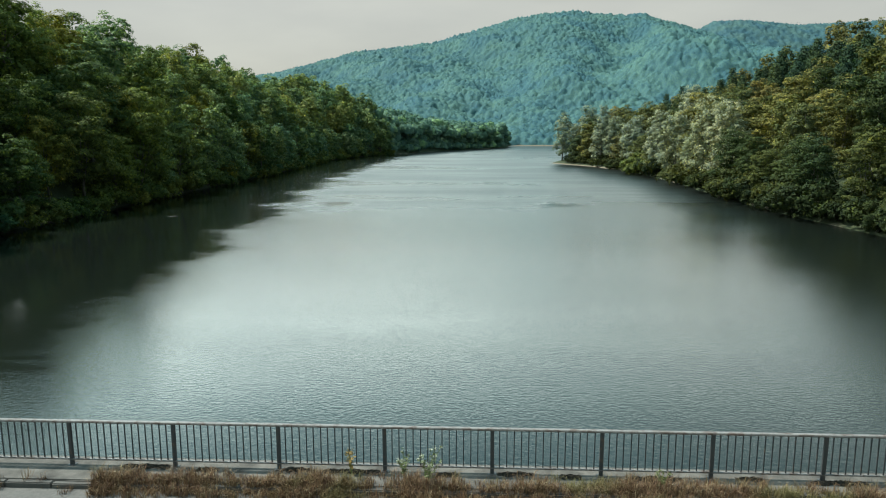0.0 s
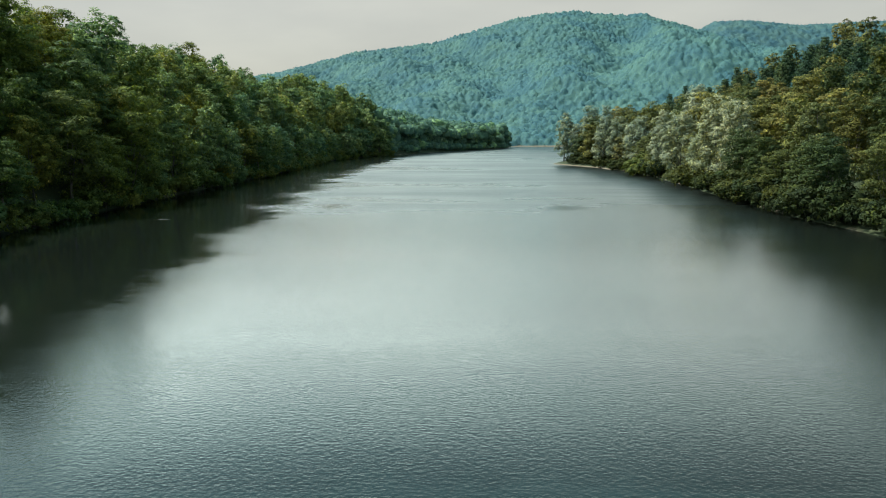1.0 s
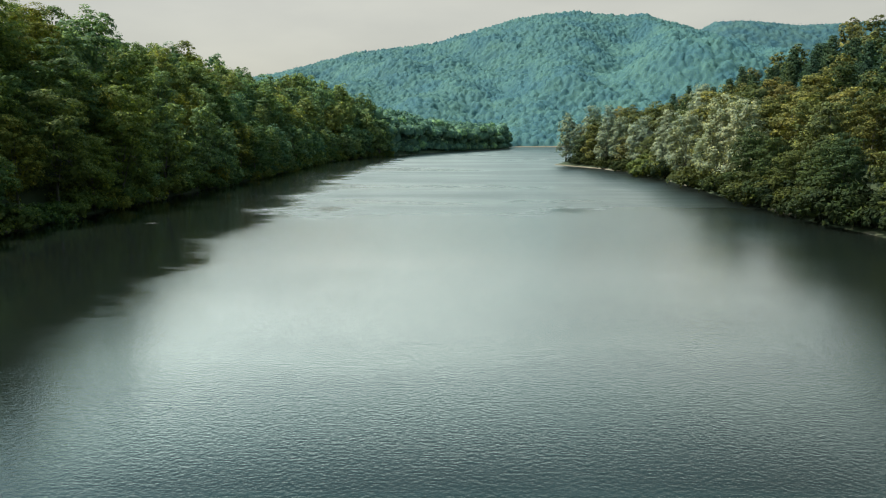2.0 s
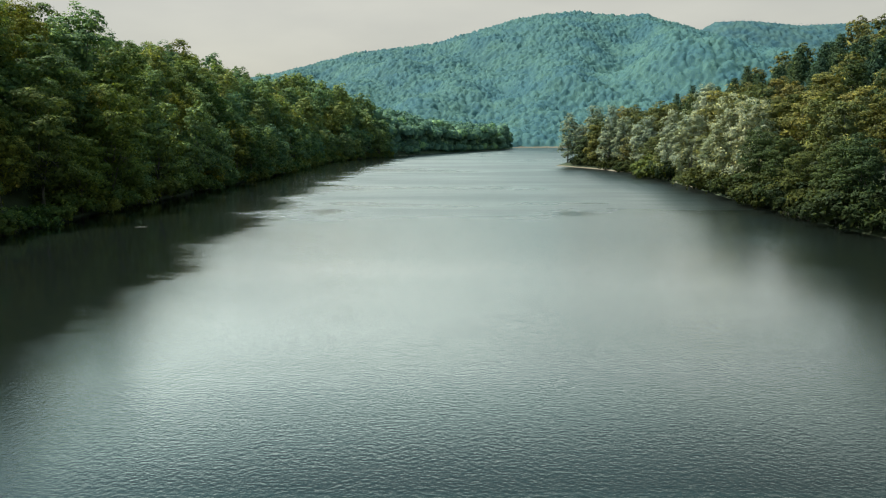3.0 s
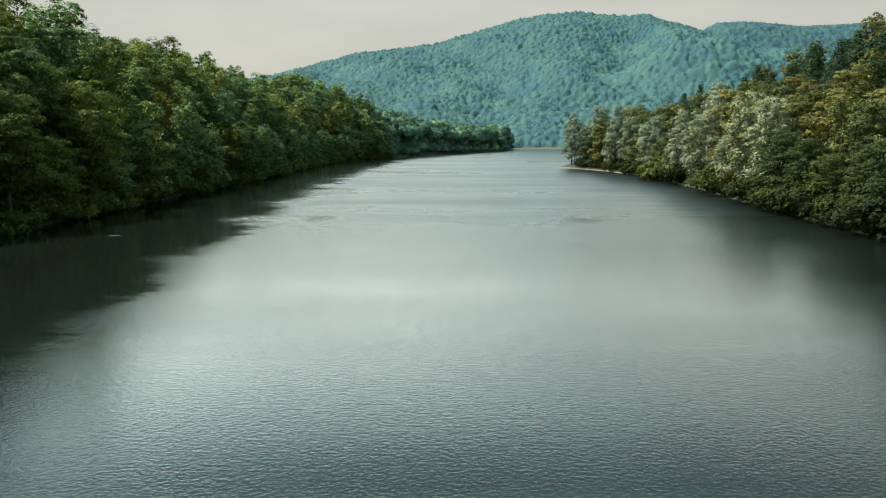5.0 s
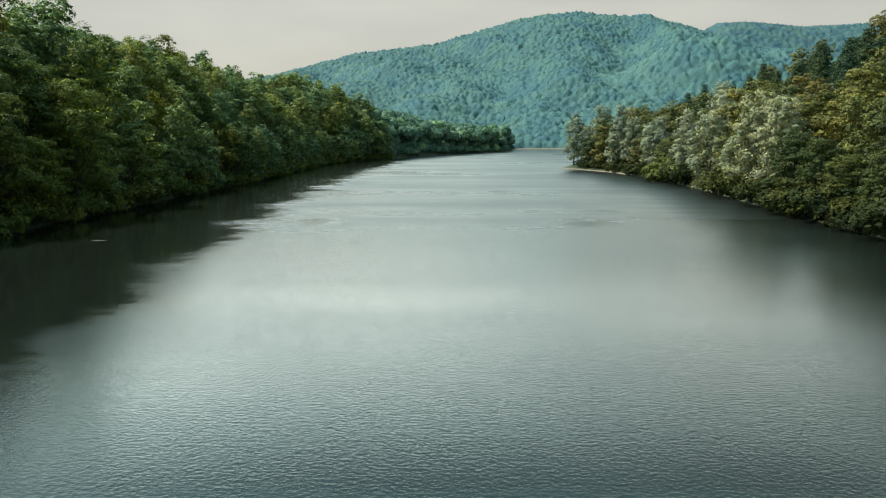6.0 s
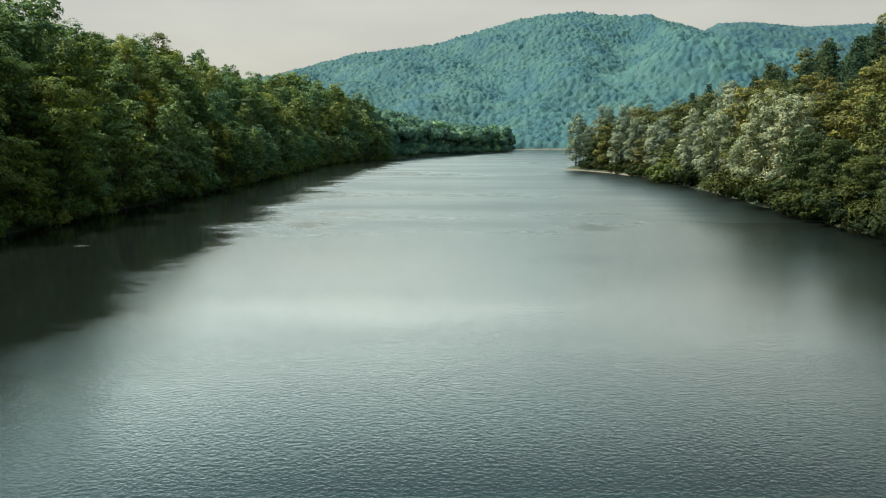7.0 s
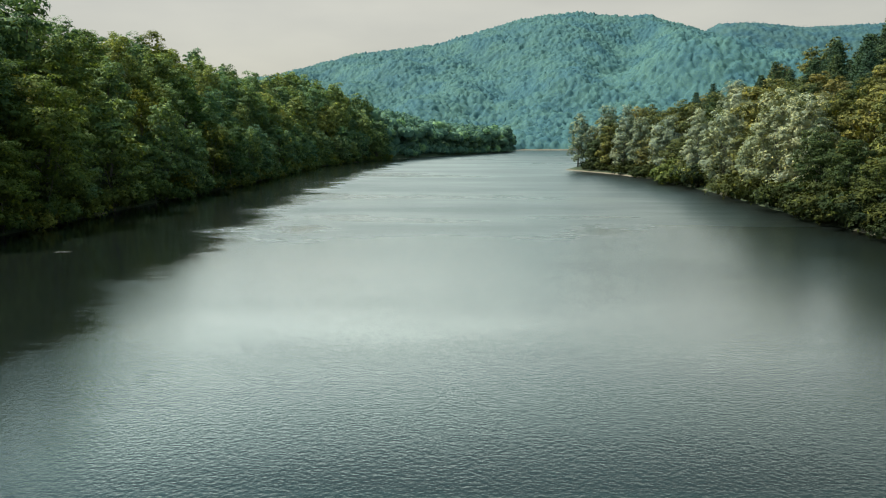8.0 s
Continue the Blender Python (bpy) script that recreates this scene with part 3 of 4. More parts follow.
def plant_left():
    rng = np.random.default_rng(5)
    for row, inland in enumerate((0.3, 8.0, 16.0, 25.0, 35.0)):
        y = 34 + 3.1 * row
        while y < 432:
            step = 9.2 + 0.5 * row
            x0 = np.interp(y, [0, 60, 120, 200, 250, 330, 400, 454], [-55, -55, -57, -58, -61, -66, -55, -37])
            x, yy = x0 - inland + rng.uniform(-1.6, 1.6), y + rng.uniform(-1.8, 1.8)
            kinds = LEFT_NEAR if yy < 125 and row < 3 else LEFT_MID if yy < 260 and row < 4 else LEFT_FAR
            size = rng.uniform(0.76, 1.3) * (0.85, 1.05, 1.02, 0.99, 0.96)[row] * np.interp(y, [60, 140, 168, 350, 400], [1.14, 1.14, 0.98, 1.0, 1.2])
            plant_at(kinds[int(rng.integers(len(kinds)))], rng, x, yy, size)
            y += step * rng.uniform(0.9, 1.12)


def plant_right():
    rng = np.random.default_rng(8)
    for row, inland in enumerate((3.2, 11.5, 21.0, 31.0, 41.0, 51.0, 62.0, 75.0)):
        y = 38 + 2.7 * row if row < 7 else 160
        while y < 330 + 2 * row:
            x0 = np.interp(y, [0, 80, 100, 132, 180, 232, 268, 300, 330, 350], [60, 62, 60, 61, 64, 64, 57, 47, 62, 90])
            x, yy = x0 + inland + rng.uniform(-1.8, 1.8) + (-0.4 if y > 265 else 0), y + rng.uniform(-2, 2)
            luck = rng.uniform()
            if row in (4, 5, 6) and yy > 150 and luck < (1.0 if 195 < yy < 305 else 0.15):
                plant_at(PINES[int(rng.integers(2))], rng, x, yy, rng.uniform(0.85, 1.15) * (0.74, 0.70, 0.68)[row - 4] * (0.84 if yy > 240 else 1.0))
            elif row in (0, 1, 2) and yy > (142, 150, 170)[row] and luck < (0.5, 0.45, 0.2)[row]:
                plant_at(WILLOWS[int(rng.integers(3))], rng, x, yy, rng.uniform(0.88, 1.22))
            else:
                kinds = RIGHT_NEAR if yy < (150, 108, 100)[min(row, 2)] and row < 3 else RIGHT_MID if row < 4 else RIGHT_FAR
                plant_at(kinds[int(rng.integers(3))], rng, x, yy, rng.uniform(0.8, 1.25) * (0.8, 1.0, 0.86, 0.75, 0.7, 0.66, 0.66, 0.9)[row])
            y += (10.4 + 0.4 * row) * rng.uniform(0.85, 1.15)


def plant_bushes():
    rng = np.random.default_rng(13)
    for y in np.arange(42, 296, 4.0):
        if rng.uniform() > 0.65 + 0.3 * math.sin(y * 0.11 + 1) or 171 < y < 184 or 198 < y < 226:
            continue
        x0 = np.interp(y, [0, 80, 100, 132, 180, 232, 268, 300], [60, 62, 60, 61, 64, 64, 57, 46])
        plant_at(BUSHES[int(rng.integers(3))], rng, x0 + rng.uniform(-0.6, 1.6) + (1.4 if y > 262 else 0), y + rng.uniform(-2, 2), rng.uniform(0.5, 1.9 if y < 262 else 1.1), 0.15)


def plant_dam_corner():
    rng = np.random.default_rng(47)
    for y in np.concatenate([np.arange(44, 96, 3.1), np.arange(104, 150, 4.4)]):
        x0 = np.interp(y, [0, 80, 100, 132, 180], [60, 62, 60, 61, 64])
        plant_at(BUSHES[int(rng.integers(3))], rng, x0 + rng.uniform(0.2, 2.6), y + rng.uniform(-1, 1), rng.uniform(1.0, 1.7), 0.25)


def plant_left_bushes():
    rng = np.random.default_rng(17)
    for y in np.arange(52, 430, 4.6):
        x0 = np.interp(y, [0, 60, 120, 200, 250, 330, 400, 454], [-55, -55, -57, -58, -61, -66, -55, -37])
        plant_at(SHADE_BUSHES[int(rng.integers(2))], rng, x0 + rng.uniform(-0.6, 1.2), y + rng.uniform(-1.5, 1.5), rng.uniform(0.9, 1.7), 0.2)


def plant_understory():
    rng = np.random.default_rng(37)
    for y in np.arange(40, 292, 5.4):
        x0 = np.interp(y, [0, 80, 100, 132, 180, 232, 268, 300], [60, 62, 60, 61, 64, 64, 57, 46])
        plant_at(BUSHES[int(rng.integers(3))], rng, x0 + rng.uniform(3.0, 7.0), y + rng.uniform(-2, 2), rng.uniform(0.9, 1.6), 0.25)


def plant_bright_bushes():
    rng = np.random.default_rng(19)
    for x, y, size in ((62.6, 225.0, 1.5), (63.0, 219.5, 1.9), (63.6, 213.0, 2.1), (64.2, 206.5, 1.8), (64.8, 200.5, 1.6), (66.0, 216.0, 1.9)):
        plant_at(BRIGHT_BUSH, rng, x, y, size, 0.15)


def build_bare_trunk():
    rng = np.random.default_rng(29)
    me = trunk_mesh("bare_trunk", rng, 14.0, 0.17, [(0.8, 0.3, 11.0), (-0.7, -0.4, 12.5), (0.5, -0.6, 13.4)], 0.25)
    me.materials.clear()
    me.materials.append(M_PALE_BARK)
    ob = new("bare_trunk", me)
    ob.matrix_world = pose(66.4, 209.0, float(terrain(np.array([66.4]), np.array([209.0]))[0]), 2, -1.5, 40)
    tagged(ob, "slender pale bare tree trunk among shore willows", "tree trunk")


def build_drift_branch():
    bm = bmesh.new()
    limb(bm, [(-0.8, 0, 0.0), (-0.3, 0.06, 0.03), (0.3, -0.04, 0.02), (0.75, 0.05, 0.0)], [0.035, 0.06, 0.055, 0.02], 7)
    limb(bm, [(-0.1, 0.02, 0.03), (0.1, 0.25, 0.08), (0.2, 0.42, 0.06)], [0.03, 0.02, 0.01], 5)
    limb(bm, [(0.25, -0.03, 0.02), (0.42, -0.22, 0.06), (0.5, -0.36, 0.09)], [0.03, 0.02, 0.01], 5)
    me = bpy.data.meshes.new("drift_branch")
    bm.to_mesh(me)
    bm.free()
    me.materials.append(M_DRIFTWOOD)
    ob = new("drift_branch", me)
    ob.matrix_world = pose(-39.8, 94.2, -0.01, 0, 0, 12) @ Matrix.Diagonal((1.25, 0.9, 0.6, 1.0))
    tagged(ob, "pale broken branch drifting on the lake surface", "branch")


plant_bright_bushes()
build_bare_trunk()
build_drift_branch()
plant_understory()
plant_left()
plant_left_bushes()
plant_right()
plant_bushes()
plant_dam_corner()


# ---- distant woods ----
def canopy(name, label, spots, seed, mat, radius, sprays, shape):
    """Thousands of far crowns in one mesh: a lumpy dome with leafy edges each."""
    rng = np.random.default_rng(seed)
    base, faces1 = (ICO2, ICO2_F) if shape == 2 else (ICO1, ICO1_F)
    used = [f for f in faces1 if base[f][:, 2].mean() > -0.35]
    faces1 = np.array(used)
    n, k = len(spots), len(base)
    size = radius * rng.uniform(0.55, 1.4, (n, 1, 1))
    dome = base[None] * size * rng.uniform(0.72, 1.2, (n, k, 1)) * np.array([1, 1, 0.75])
    centre = spots + np.stack([np.zeros(n), np.zeros(n), size[:, 0, 0] * 0.5], -1)
    verts = (dome + centre[:, None]).reshape(-1, 3)
    faces = (faces1[None] + (np.arange(n) * k)[:, None, None]).reshape(-1, 3)
    way = unit(rng.normal(0, 1, (n * sprays, 3)) + np.array([0, -0.3, 0.5]))
    owner = np.repeat(np.arange(n), sprays)
    pts = centre[owner] + way * size[owner][:, 0] * rng.uniform(0.85, 1.12, (n * sprays, 1))
    v2, f2 = leaves(rng, pts, way, radius * 0.34, radius * 0.24, 0.1)
    me = bpy.data.meshes.new(name)
    me.from_pydata(np.concatenate([verts, v2]).tolist(), [], faces.tolist() + (f2 + len(verts)).tolist())
    me.materials.append(mat)
    me.polygons.foreach_set("use_smooth", [True] * len(faces) + [False] * len(f2))
    me.update()
    return tagged(new(name, me), label, "forest", kind="stuff")


def scatter(seed, x_range, y_range, step, keep):
    rng = np.random.default_rng(seed)
    gx, gy = np.meshgrid(np.arange(*x_range, step), np.arange(*y_range, step))
    gx = (gx + rng.uniform(-0.45, 0.45, gx.shape) * step).ravel()
    gy = (gy + rng.uniform(-0.45, 0.45, gy.shape) * step).ravel()
    ok = keep(gx, gy)
    gx, gy = gx[ok], gy[ok]
    return np.stack([gx, gy, terrain(gx, gy)], -1)


spots = scatter(3, (-150, 70), (432, 735), 5.6, lambda x, y: (shore_distance(x, y) > 0.5) & (shore_distance(x, y) < 60) & (x < 60))
lift = spots + np.array([0, 0, 10.8])
lift[:, 2] += np.random.default_rng(41).normal(0, 2.0, len(lift))
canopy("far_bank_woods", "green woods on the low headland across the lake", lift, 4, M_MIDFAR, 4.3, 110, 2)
shore = spots[shore_distance(spots[:, 0], spots[:, 1]) < 16]
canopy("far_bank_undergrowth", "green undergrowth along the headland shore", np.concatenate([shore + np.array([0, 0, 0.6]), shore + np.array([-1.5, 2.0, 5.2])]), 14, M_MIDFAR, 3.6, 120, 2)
spots = scatter(6, (90, 420), (345, 720), 9.0, lambda x, y: (shore_distance(x, y) > 2) & (shore_distance(x, y) < 50))
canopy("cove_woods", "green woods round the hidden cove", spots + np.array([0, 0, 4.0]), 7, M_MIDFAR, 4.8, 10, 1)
def rolling_canopy(name, label, x_range, y_range, cell, grid, tall, seed, mat, keep, sprays, flake):
    """A closed forest canopy: one crown in each cell, joined where they touch."""
    rng = np.random.default_rng(seed)
    nx, ny = int((x_range[1] - x_range[0]) / cell) + 1, int((y_range[1] - y_range[0]) / cell) + 1
    px = x_range[0] + (np.arange(nx)[None] + rng.uniform(0.08, 0.92, (ny, nx))) * cell
    py = y_range[0] + (np.arange(ny)[:, None] + rng.uniform(0.08, 0.92, (ny, nx))) * cell
    top = tall * rng.uniform(0.62, 1.25, (ny, nx))
    wide = cell * rng.uniform(0.55, 1.0, (ny, nx))
    xs, ys = np.arange(x_range[0], x_range[1], grid), np.arange(y_range[0], y_range[1], grid)
    gx, gy = np.meshgrid(xs, ys)
    gx = gx + rng.uniform(-0.3, 0.3, gx.shape) * grid
    gy = gy + rng.uniform(-0.3, 0.3, gy.shape) * grid
    ci = np.clip(((gx - x_range[0]) / cell).astype(int), 0, nx - 1)
    cj = np.clip(((gy - y_range[0]) / cell).astype(int), 0, ny - 1)
    high = np.zeros(gx.shape)
    for dj in (-1, 0, 1):
        for di in (-1, 0, 1):
            i, j = np.clip(ci + di, 0, nx - 1), np.clip(cj + dj, 0, ny - 1)
            far = np.hypot(gx - px[j, i], gy - py[j, i]) / wide[j, i]
            high = np.maximum(high, top[j, i] - 1.1 * tall * far ** 2)
    high = np.maximum(high, 0.12 * tall) + rng.uniform(-0.06, 0.06, gx.shape) * tall
    d = shore_distance(gx, gy)
    gz = terrain(gx, gy) + high * smooth(3.0, 5.0, d) - 0.3 * (d < 3.2)
    ok = keep(gx, gy) & (d > -1.0)
    k = np.arange(gx.size).reshape(gx.shape)
    quads = np.stack([k[:-1, :-1], k[:-1, 1:], k[1:, 1:], k[1:, :-1]], -1).reshape(-1, 4)
    quads = quads[ok.ravel()[quads].all(1)]
    used, faces = np.unique(quads, return_inverse=True)
    verts = np.stack([gx, gy, gz], -1).reshape(-1, 3)[used]
    faces = faces.reshape(-1, 4)
    pick = rng.choice(len(verts), sprays)
    pts = verts[pick] + rng.normal(0, 0.5, (sprays, 3)) * grid * 0.6 + np.array([0, 0, 0.25 * grid])
    v2, f2 = leaves(rng, pts, unit(rng.normal(0, 0.6, (sprays, 3)) + np.array([0, -0.35, 0.8])), flake, flake * 0.7, 0.1)
    me = bpy.data.meshes.new(name)
    me.from_pydata(np.concatenate([verts, v2]).tolist(), [], faces.tolist() + (f2 + len(verts)).tolist())
    me.materials.append(mat)
    me.polygons.foreach_set("use_smooth", [True] * len(faces) + [False] * len(f2))
    me.update()
    return tagged(new(name, me), label, "forest", kind="stuff")


rolling_canopy("hill_woods", "woods covering the far hill, coloured blue-green as by haze", (-480, 960), (738, 1560), 6.2, 2.6, 7.8, 10, M_FAR_HAZED,
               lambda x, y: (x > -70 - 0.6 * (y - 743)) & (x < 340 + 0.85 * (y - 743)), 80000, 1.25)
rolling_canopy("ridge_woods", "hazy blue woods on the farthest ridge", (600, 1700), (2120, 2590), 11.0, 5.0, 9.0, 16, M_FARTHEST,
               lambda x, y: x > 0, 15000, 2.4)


# ---- the dam: wall, road, kerb ----
def box_into(bm, x0, x1, y0, y1, z0, z1, bevel=0.0):
    made = bmesh.ops.create_cube(bm, size=1.0)["verts"]
    for v in made:
        v.co = Vector(((x0 + x1) / 2 + v.co.x * (x1 - x0), (y0 + y1) / 2 + v.co.y * (y1 - y0), (z0 + z1) / 2 + v.co.z * (z1 - z0)))
    if bevel:
        edges = {e for v in made for e in v.link_edges}
        bmesh.ops.bevel(bm, geom=list(edges), offset=bevel, segments=2, affect="EDGES")


def part(name, bm, mat, parent=None, label=""):
    me = bpy.data.meshes.new(name)
    bm.to_mesh(me)
    bm.free()
    me.materials.append(mat)
    ob = new(name, me)
    if parent is not None:
        ob.parent = parent
    if label:
        ob["label"] = label
    return ob


DECK = 6.0
bm = bmesh.new()
box_into(bm, -72, 76, -0.25, 0.34, -8, DECK - 0.10, 0.03)
tagged(part("dam_wall", bm, M_CONCRETE), "vertical weathered concrete dam wall rising from the lake", "wall", kind="structure")
bm = bmesh.new()
box_into(bm, -72, 76, -0.66, 0.40, DECK - 0.098, DECK, 0.02)
tagged(part("pavement", bm, M_LEDGE), "narrow cracked concrete ledge under the railing", "pavement", kind="structure")
bm = bmesh.new()
box_into(bm, -72, 76, -9.0, -0.80, DECK - 0.60, DECK - 0.13)
tagged(part("road", bm, M_ROAD), "pale dusty road along the dam crest", "road", kind="structure")

bm = bmesh.new()
box_into(bm, -72, -8, -0.80, -0.664, DECK - 0.5, DECK - 0.012, 0.02)
box_into(bm, 30, 76, -0.80, -0.664, DECK - 0.5, DECK - 0.012, 0.02)
kerb = tagged(part("kerb", bm, M_KERB), "worn concrete kerb between the ledge and the road", "kerb", kind="structure")


def kerb_stones():
    bm = bmesh.new()
    box_into(bm, -0.494, 0.494, -0.066, 0.066, -0.5, -0.012, 0.02)
    me = bpy.data.meshes.new("kerb_stone")
    bm.to_mesh(me)
    bm.free()
    me.materials.append(M_KERB)
    rng = np.random.default_rng(31)
    for k in range(38):
        ob = new("kerb_stone", me)
        ob.parent = kerb
        ob.matrix_world = pose(-7.5 + k, -0.732 + rng.uniform(-0.008, 0.008), DECK + rng.uniform(-0.012, 0.008), 0, rng.uniform(-0.4, 0.4), rng.uniform(-0.5, 0.5))


kerb_stones()


# ---- railing ----
BAY, RAIL_TOP = 2.3, 1.03


def build_railing():
    root = tagged(new("railing"), "grey painted steel railing with worn pale handrail along the dam", "railing")
    root.matrix_world = pose(0, 0, DECK)
    first, last = -29, 32
    bm = bmesh.new()
    box_into(bm, first * BAY - 0.1, last * BAY + 0.1, -0.055, 0.055, RAIL_TOP - 0.045, RAIL_TOP, 0.012)
    part("handrail", bm, M_RAIL, root, "worn pale painted handrail")
    bm = bmesh.new()
    box_into(bm, first * BAY - 0.1, last * BAY + 0.1, -0.035, 0.035, 0.125, 0.155, 0.006)
    part("bottom_rail", bm, M_RAIL, root, "worn pale painted bottom rail")
    bm = bmesh.new()
    box_into(bm, -0.04, 0.04, -0.032, 0.032, -0.02, RAIL_TOP - 0.046, 0.006)
    box_into(bm, -0.09, 0.09, -0.075, 0.075, -0.01, 0.012, 0.004)
    post_me = bpy.data.meshes.new("post")
    bm.to_mesh(post_me)
    bm.free()
    post_me.materials.append(M_POST)
    bm = bmesh.new()
    box_into(bm, -0.011, 0.011, -0.011, 0.011, 0.15, RAIL_TOP - 0.044)
    bar_me = bpy.data.meshes.new("bar")
    bm.to_mesh(bar_me)
    bm.free()
    bar_me.materials.append(M_BAR)
    rng = np.random.default_rng(2)
    rest = bmesh.new()
    for k in range(first, last + 1):
        ob = new("post", post_me)
        ob.parent = root
        ob.matrix_basis = pose(k * BAY, 0, 0, rng.uniform(-0.5, 0.5), rng.uniform(-0.4, 0.4), 0)
        if k == last:
            break
        for j in range(1, 15):
            x = k * BAY + j * BAY / 15
            if -6 <= k < 15:
                ob = new("bar", bar_me)
                ob.parent = root
                ob.matrix_basis = pose(x + rng.uniform(-0.003, 0.003), 0, 0, 0, rng.uniform(-0.3, 0.3), 0)
            else:
                box_into(rest, x - 0.011, x + 0.011, -0.011, 0.011, 0.15, RAIL_TOP - 0.044)
    tagged(part("distant_bars", rest, M_BAR, root), kind="stuff")


build_railing()


# ---- grass, litter and weeds along the kerb ----
def build_grass():
    rng = np.random.default_rng(23)
    tufts = []
    for _ in range(3400):
        x, y = rng.uniform(-5, 25), -0.74 + rng.normal(0, 0.19)
        thin = 0.025 if x < 0.9 else (0.3 if 6.6 < x < 7.3 else 1.0)
        patch = 0.5 + 0.5 * math.sin(x * 1.9) * math.sin(x * 0.83 + 1)
        if rng.uniform() < thin * (0.55 + 0.45 * patch):
            tufts.append((x, min(max(y, -1.25), -0.32), rng.uniform(0.10, 0.33) * (0.55 + 0.65 * patch)))
    verts, faces = [], []
    for x, y, tall in tufts:
        for _ in range(28):
            a, lean = rng.uniform(0, 2 * math.pi), rng.uniform(0.15, 0.95)
            bx, by = x + rng.normal(0, 0.05), y + rng.normal(0, 0.05)
            bz = DECK - 0.13 if by < -0.80 else DECK - 0.01
            high = tall * rng.uniform(0.5, 1.3)
            w = rng.uniform(0.0025, 0.0055)
            dx, dy = math.cos(a), math.sin(a)
            n = len(verts)
            verts += [(bx - dy * w, by + dx * w, bz), (bx + dy * w, by - dx * w, bz),
                      (bx + dx * high * lean * 0.4 + dy * w * 0.8, by + dy * high * lean * 0.4 - dx * w * 0.8, bz + high * 0.65),
                      (bx + dx * high * lean * 0.4 - dy * w * 0.8, by + dy * high * lean * 0.4 + dx * w * 0.8, bz + high * 0.65),
                      (bx + dx * high * lean, by + dy * high * lean, bz + high * (1.05 - 0.35 * lean))]
            faces += [(n, n + 1, n + 2, n + 3), (n + 3, n + 2, n + 4)]
    ob = mesh_object("dry_grass", verts, faces, M_GRASS)
    tagged(ob, "dry brown and yellow-green grass along the kerb", "grass", kind="stuff")


def litter_material():
    m, n, l, bsdf = material("dark_leaf_litter", 0.95, 0.0, 0.2)
    f = noise_node(n, l, 22.0, 4.0, 0.7)
    l.new(ramp(n, l, f, [(0.35, (0.018, 0.015, 0.012)), (0.7, (0.075, 0.055, 0.035))]), bsdf.inputs["Base Color"])
    bump(n, l, bsdf, f, 1.0, 0.05)
    return m


M_LITTER = litter_material()


def build_litter(x0, x1, y, seed):
    """A low ragged heap of dirt and dead leaves."""
    rng = np.random.default_rng(seed)
    cols, rows = max(8, int((x1 - x0) / 0.035)), 9
    top = rng.uniform(0.0, 1.0, (rows, cols))
    verts = []
    for r in range(rows):
        for c in range(cols):
            u, v = c / (cols - 1), r / (rows - 1)
            edge = math.sin(math.pi * u) ** 0.5 * math.sin(math.pi * v)
            verts.append((x0 + (x1 - x0) * u + rng.uniform(-0.01, 0.01), y + (v - 0.5) * 0.24 * (0.6 + 0.6 * math.sin(u * 9 + seed) ** 2), edge * (0.015 + 0.06 * top[r, c]) - 0.004))
    faces = [(r * cols + c, r * cols + c + 1, (r + 1) * cols + c + 1, (r + 1) * cols + c) for r in range(rows - 1) for c in range(cols - 1)]
    ob = mesh_object("leaf_litter", verts, faces, M_LITTER)
    ob.matrix_world = pose(0, 0, DECK)
    tagged(ob, "dark heap of dirt and dead leaves on the concrete ledge", "leaf litter", "litter heaps under the railing")


def flat_leaf_material(name, colour, spread):
    m, n, l, bsdf = material(name, 0.6, 0.0, 0.3)
    rnd = n.new("ShaderNodeNewGeometry").outputs["Random Per Island"]
    l.new(ramp(n, l, rnd, [(0.0, tuple(c * (1 - spread) for c in colour)), (1.0, tuple(c * (1 + spread) for c in colour))]), bsdf.inputs["Base Color"])
    return m


M_WEED_STEM = flat_leaf_material("weed_stem", (0.16, 0.17, 0.06), 0.3)
M_WEED_LEAF = flat_leaf_material("pale_weed_leaf", (0.16, 0.18, 0.07), 0.35)
M_WHITE_FLOWER = flat_leaf_material("white_flower", (0.42, 0.42, 0.30), 0.25)
M_YELLOW_LEAF = flat_leaf_material("yellow_weed_leaf", (0.30, 0.19, 0.05), 0.35)


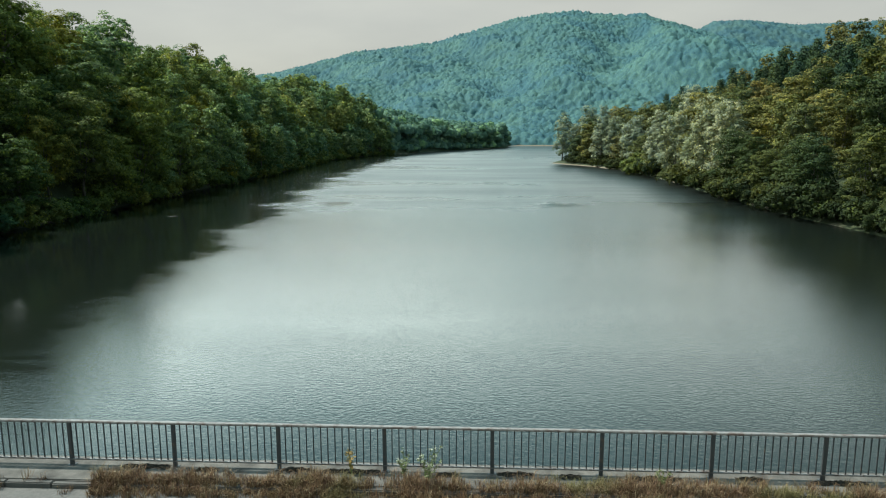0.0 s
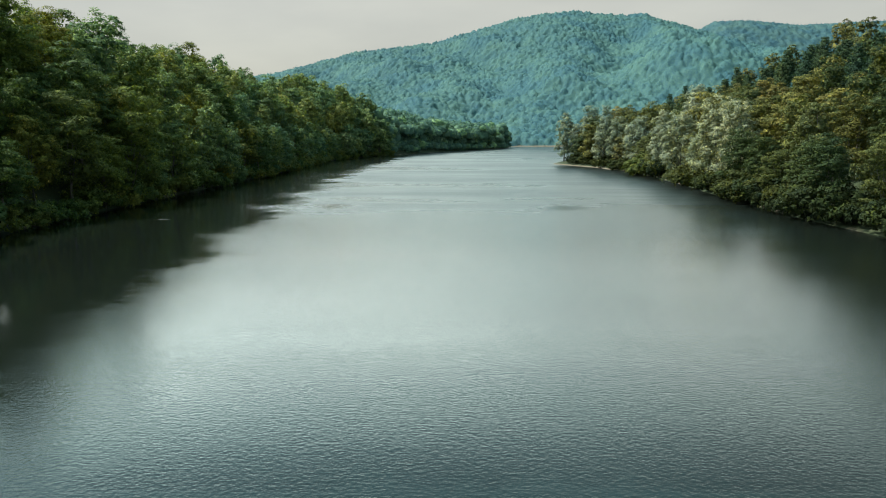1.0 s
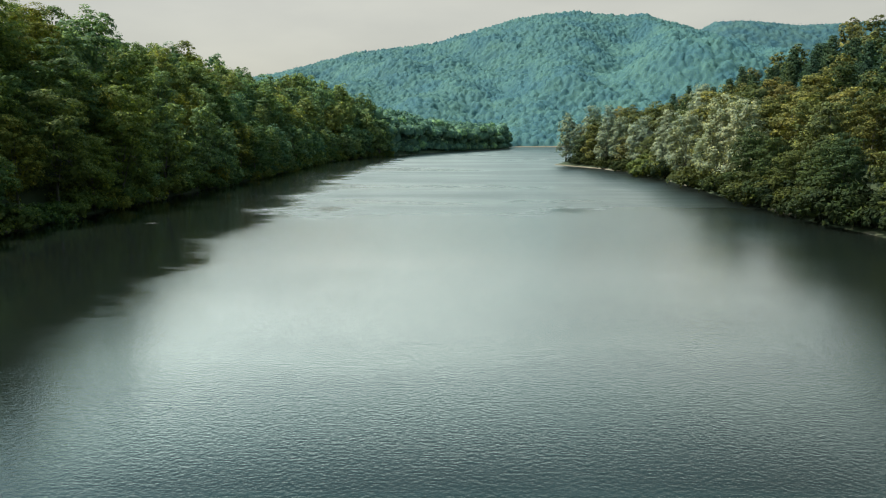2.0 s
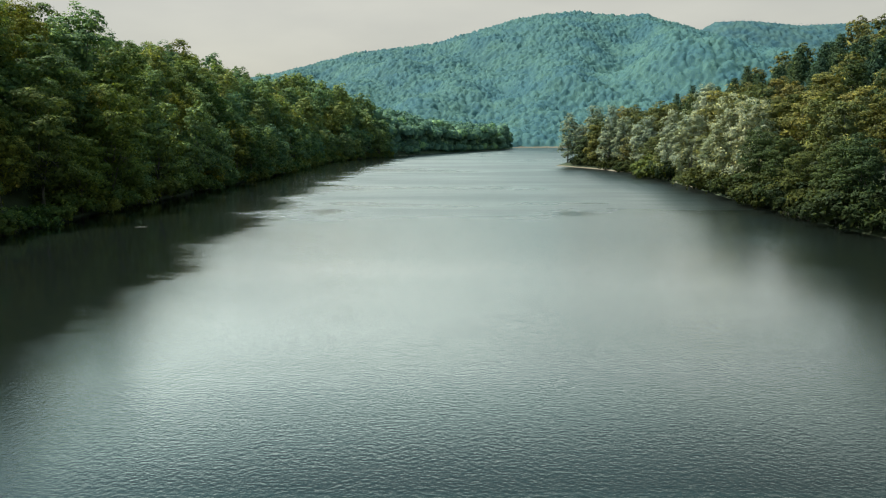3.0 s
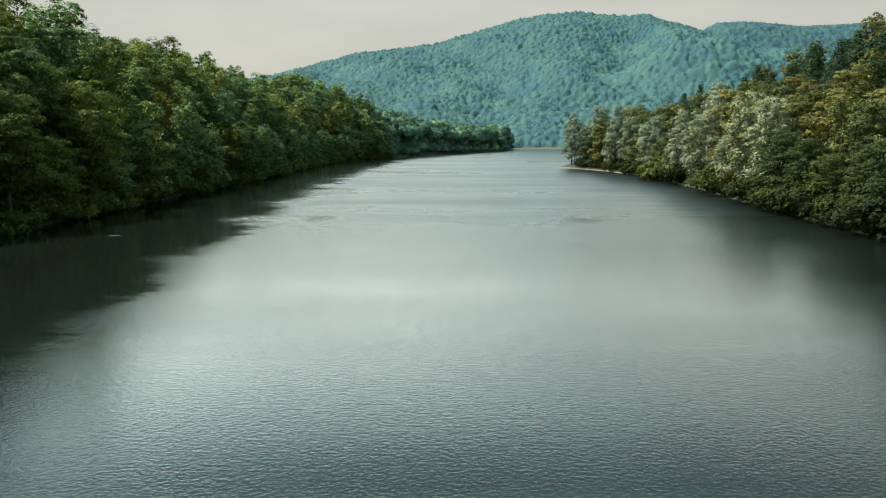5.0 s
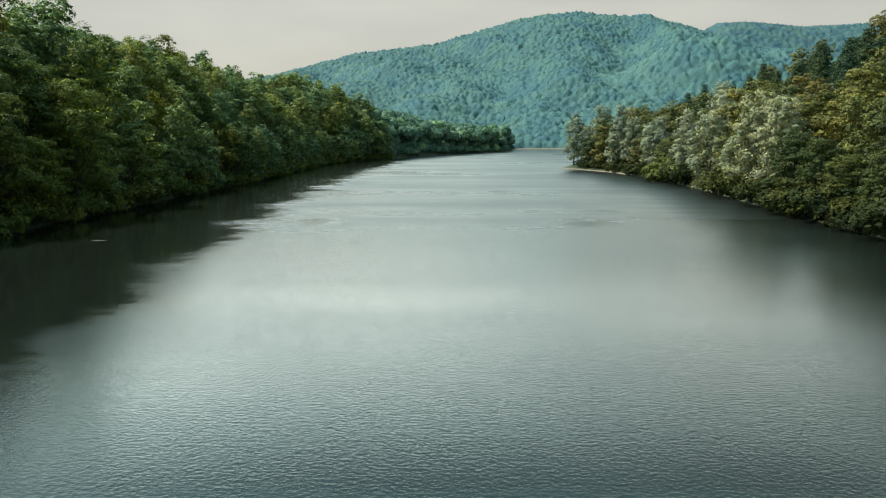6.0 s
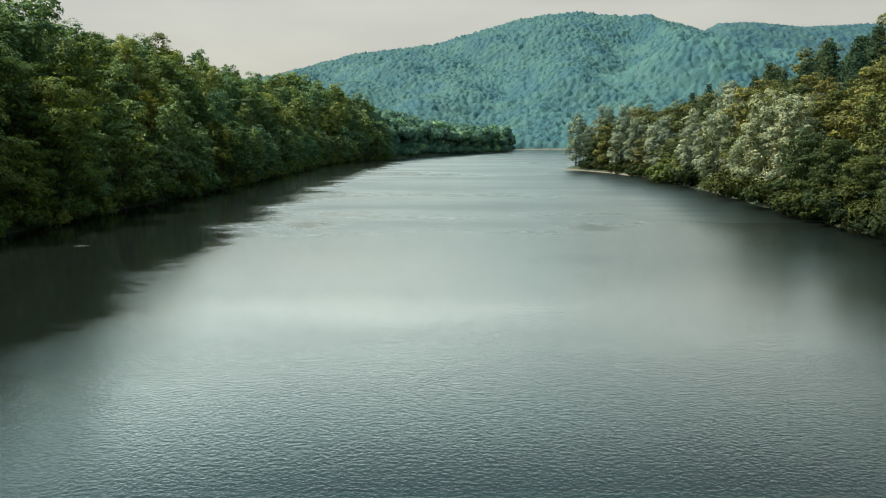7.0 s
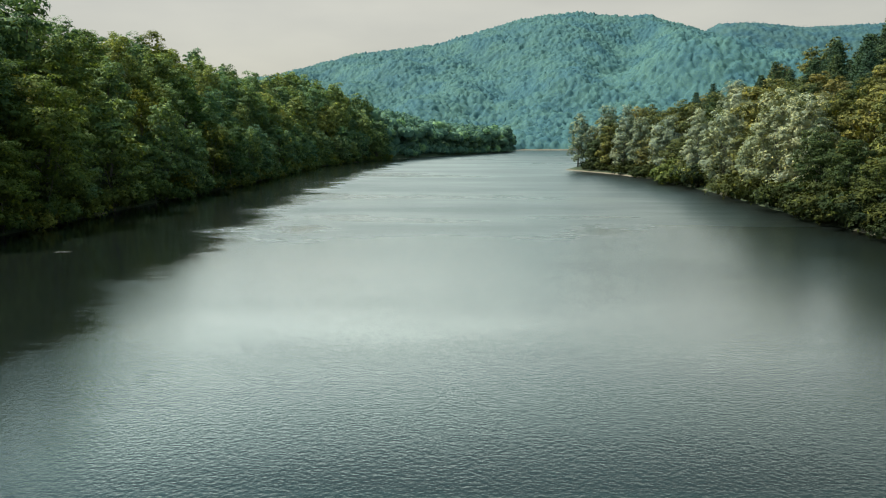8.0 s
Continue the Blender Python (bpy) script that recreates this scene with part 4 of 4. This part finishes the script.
def build_weed(x, y, tall, spread, stems, leaf_mat, flower_mat, label, seed):
    rng = np.random.default_rng(seed)
    root = tagged(new("weed"), label, "plant", "weeds by the railing")
    root.matrix_world = pose(x, y, DECK - 0.01)
    stem_bm, pts, heads = bmesh.new(), [], []
    for _ in range(stems):
        a, far = rng.uniform(0, 2 * math.pi), rng.uniform(0.2, 1.0) * spread
        high = tall * rng.uniform(0.6, 1.0)
        tip = (math.cos(a) * far, math.sin(a) * far, high)
        mid = (tip[0] * 0.35, tip[1] * 0.35, high * 0.55)
        limb(stem_bm, [(0, 0, 0), mid, tip], [0.006, 0.005, 0.003], 5)
        for s in np.linspace(0.25, 1.0, 16):
            base = np.array(mid) * (1 - abs(2 * s - 1)) + (np.array(tip) * max(0, 2 * s - 1))
            pts.append(base + rng.normal(0, 0.02, 3))
        heads += [np.array(tip) + rng.normal(0, 0.025, 3) for _ in range(12)]
    part("stem", stem_bm, M_WEED_STEM, root)
    for name, where, mat, size in (("foliage", pts, leaf_mat, 0.075), ("flower", heads, flower_mat, 0.038)):
        where = np.array(where)
        v, f = leaves(rng, where, unit(rng.normal(0, 1, where.shape)), size, size * 0.5, 0.1)
        me = bpy.data.meshes.new(name)
        me.from_pydata(v.tolist(), [], f.tolist())
        me.materials.append(mat)
        ob = tagged(new(name, me), kind="stuff")
        ob.parent = root


build_grass()
for k, (x0, x1) in enumerate([(-5.2, -4.4), (1.1, 2.25), (2.8, 3.3), (4.65, 5.3), (5.5, 6.85), (8.0, 8.5), (9.3, 10.1), (10.6, 11.1), (12.1, 13.2), (14.3, 14.9), (15.8, 17.0), (18.4, 19.4)]):
    build_litter(x0, x1, -0.06 + 0.05 * math.sin(k * 2.3), 40 + k)
WEED_LABEL = "pale green weed with small white flowers by the railing"
build_weed(6.2, -0.16, 0.62, 0.16, 4, M_YELLOW_LEAF, M_YELLOW_LEAF, "thin yellow-orange weed growing before the railing", 90)
build_weed(7.35, -0.30, 0.56, 0.32, 7, M_WEED_LEAF, M_WHITE_FLOWER, WEED_LABEL, 91)
build_weed(7.85, -0.55, 0.78, 0.42, 9, M_WEED_LEAF, M_WHITE_FLOWER, WEED_LABEL, 92)
build_weed(12.6, -0.60, 0.55, 0.22, 4, M_WEED_STEM, M_WEED_STEM, "dry bent grass-like weed on the kerb", 93)
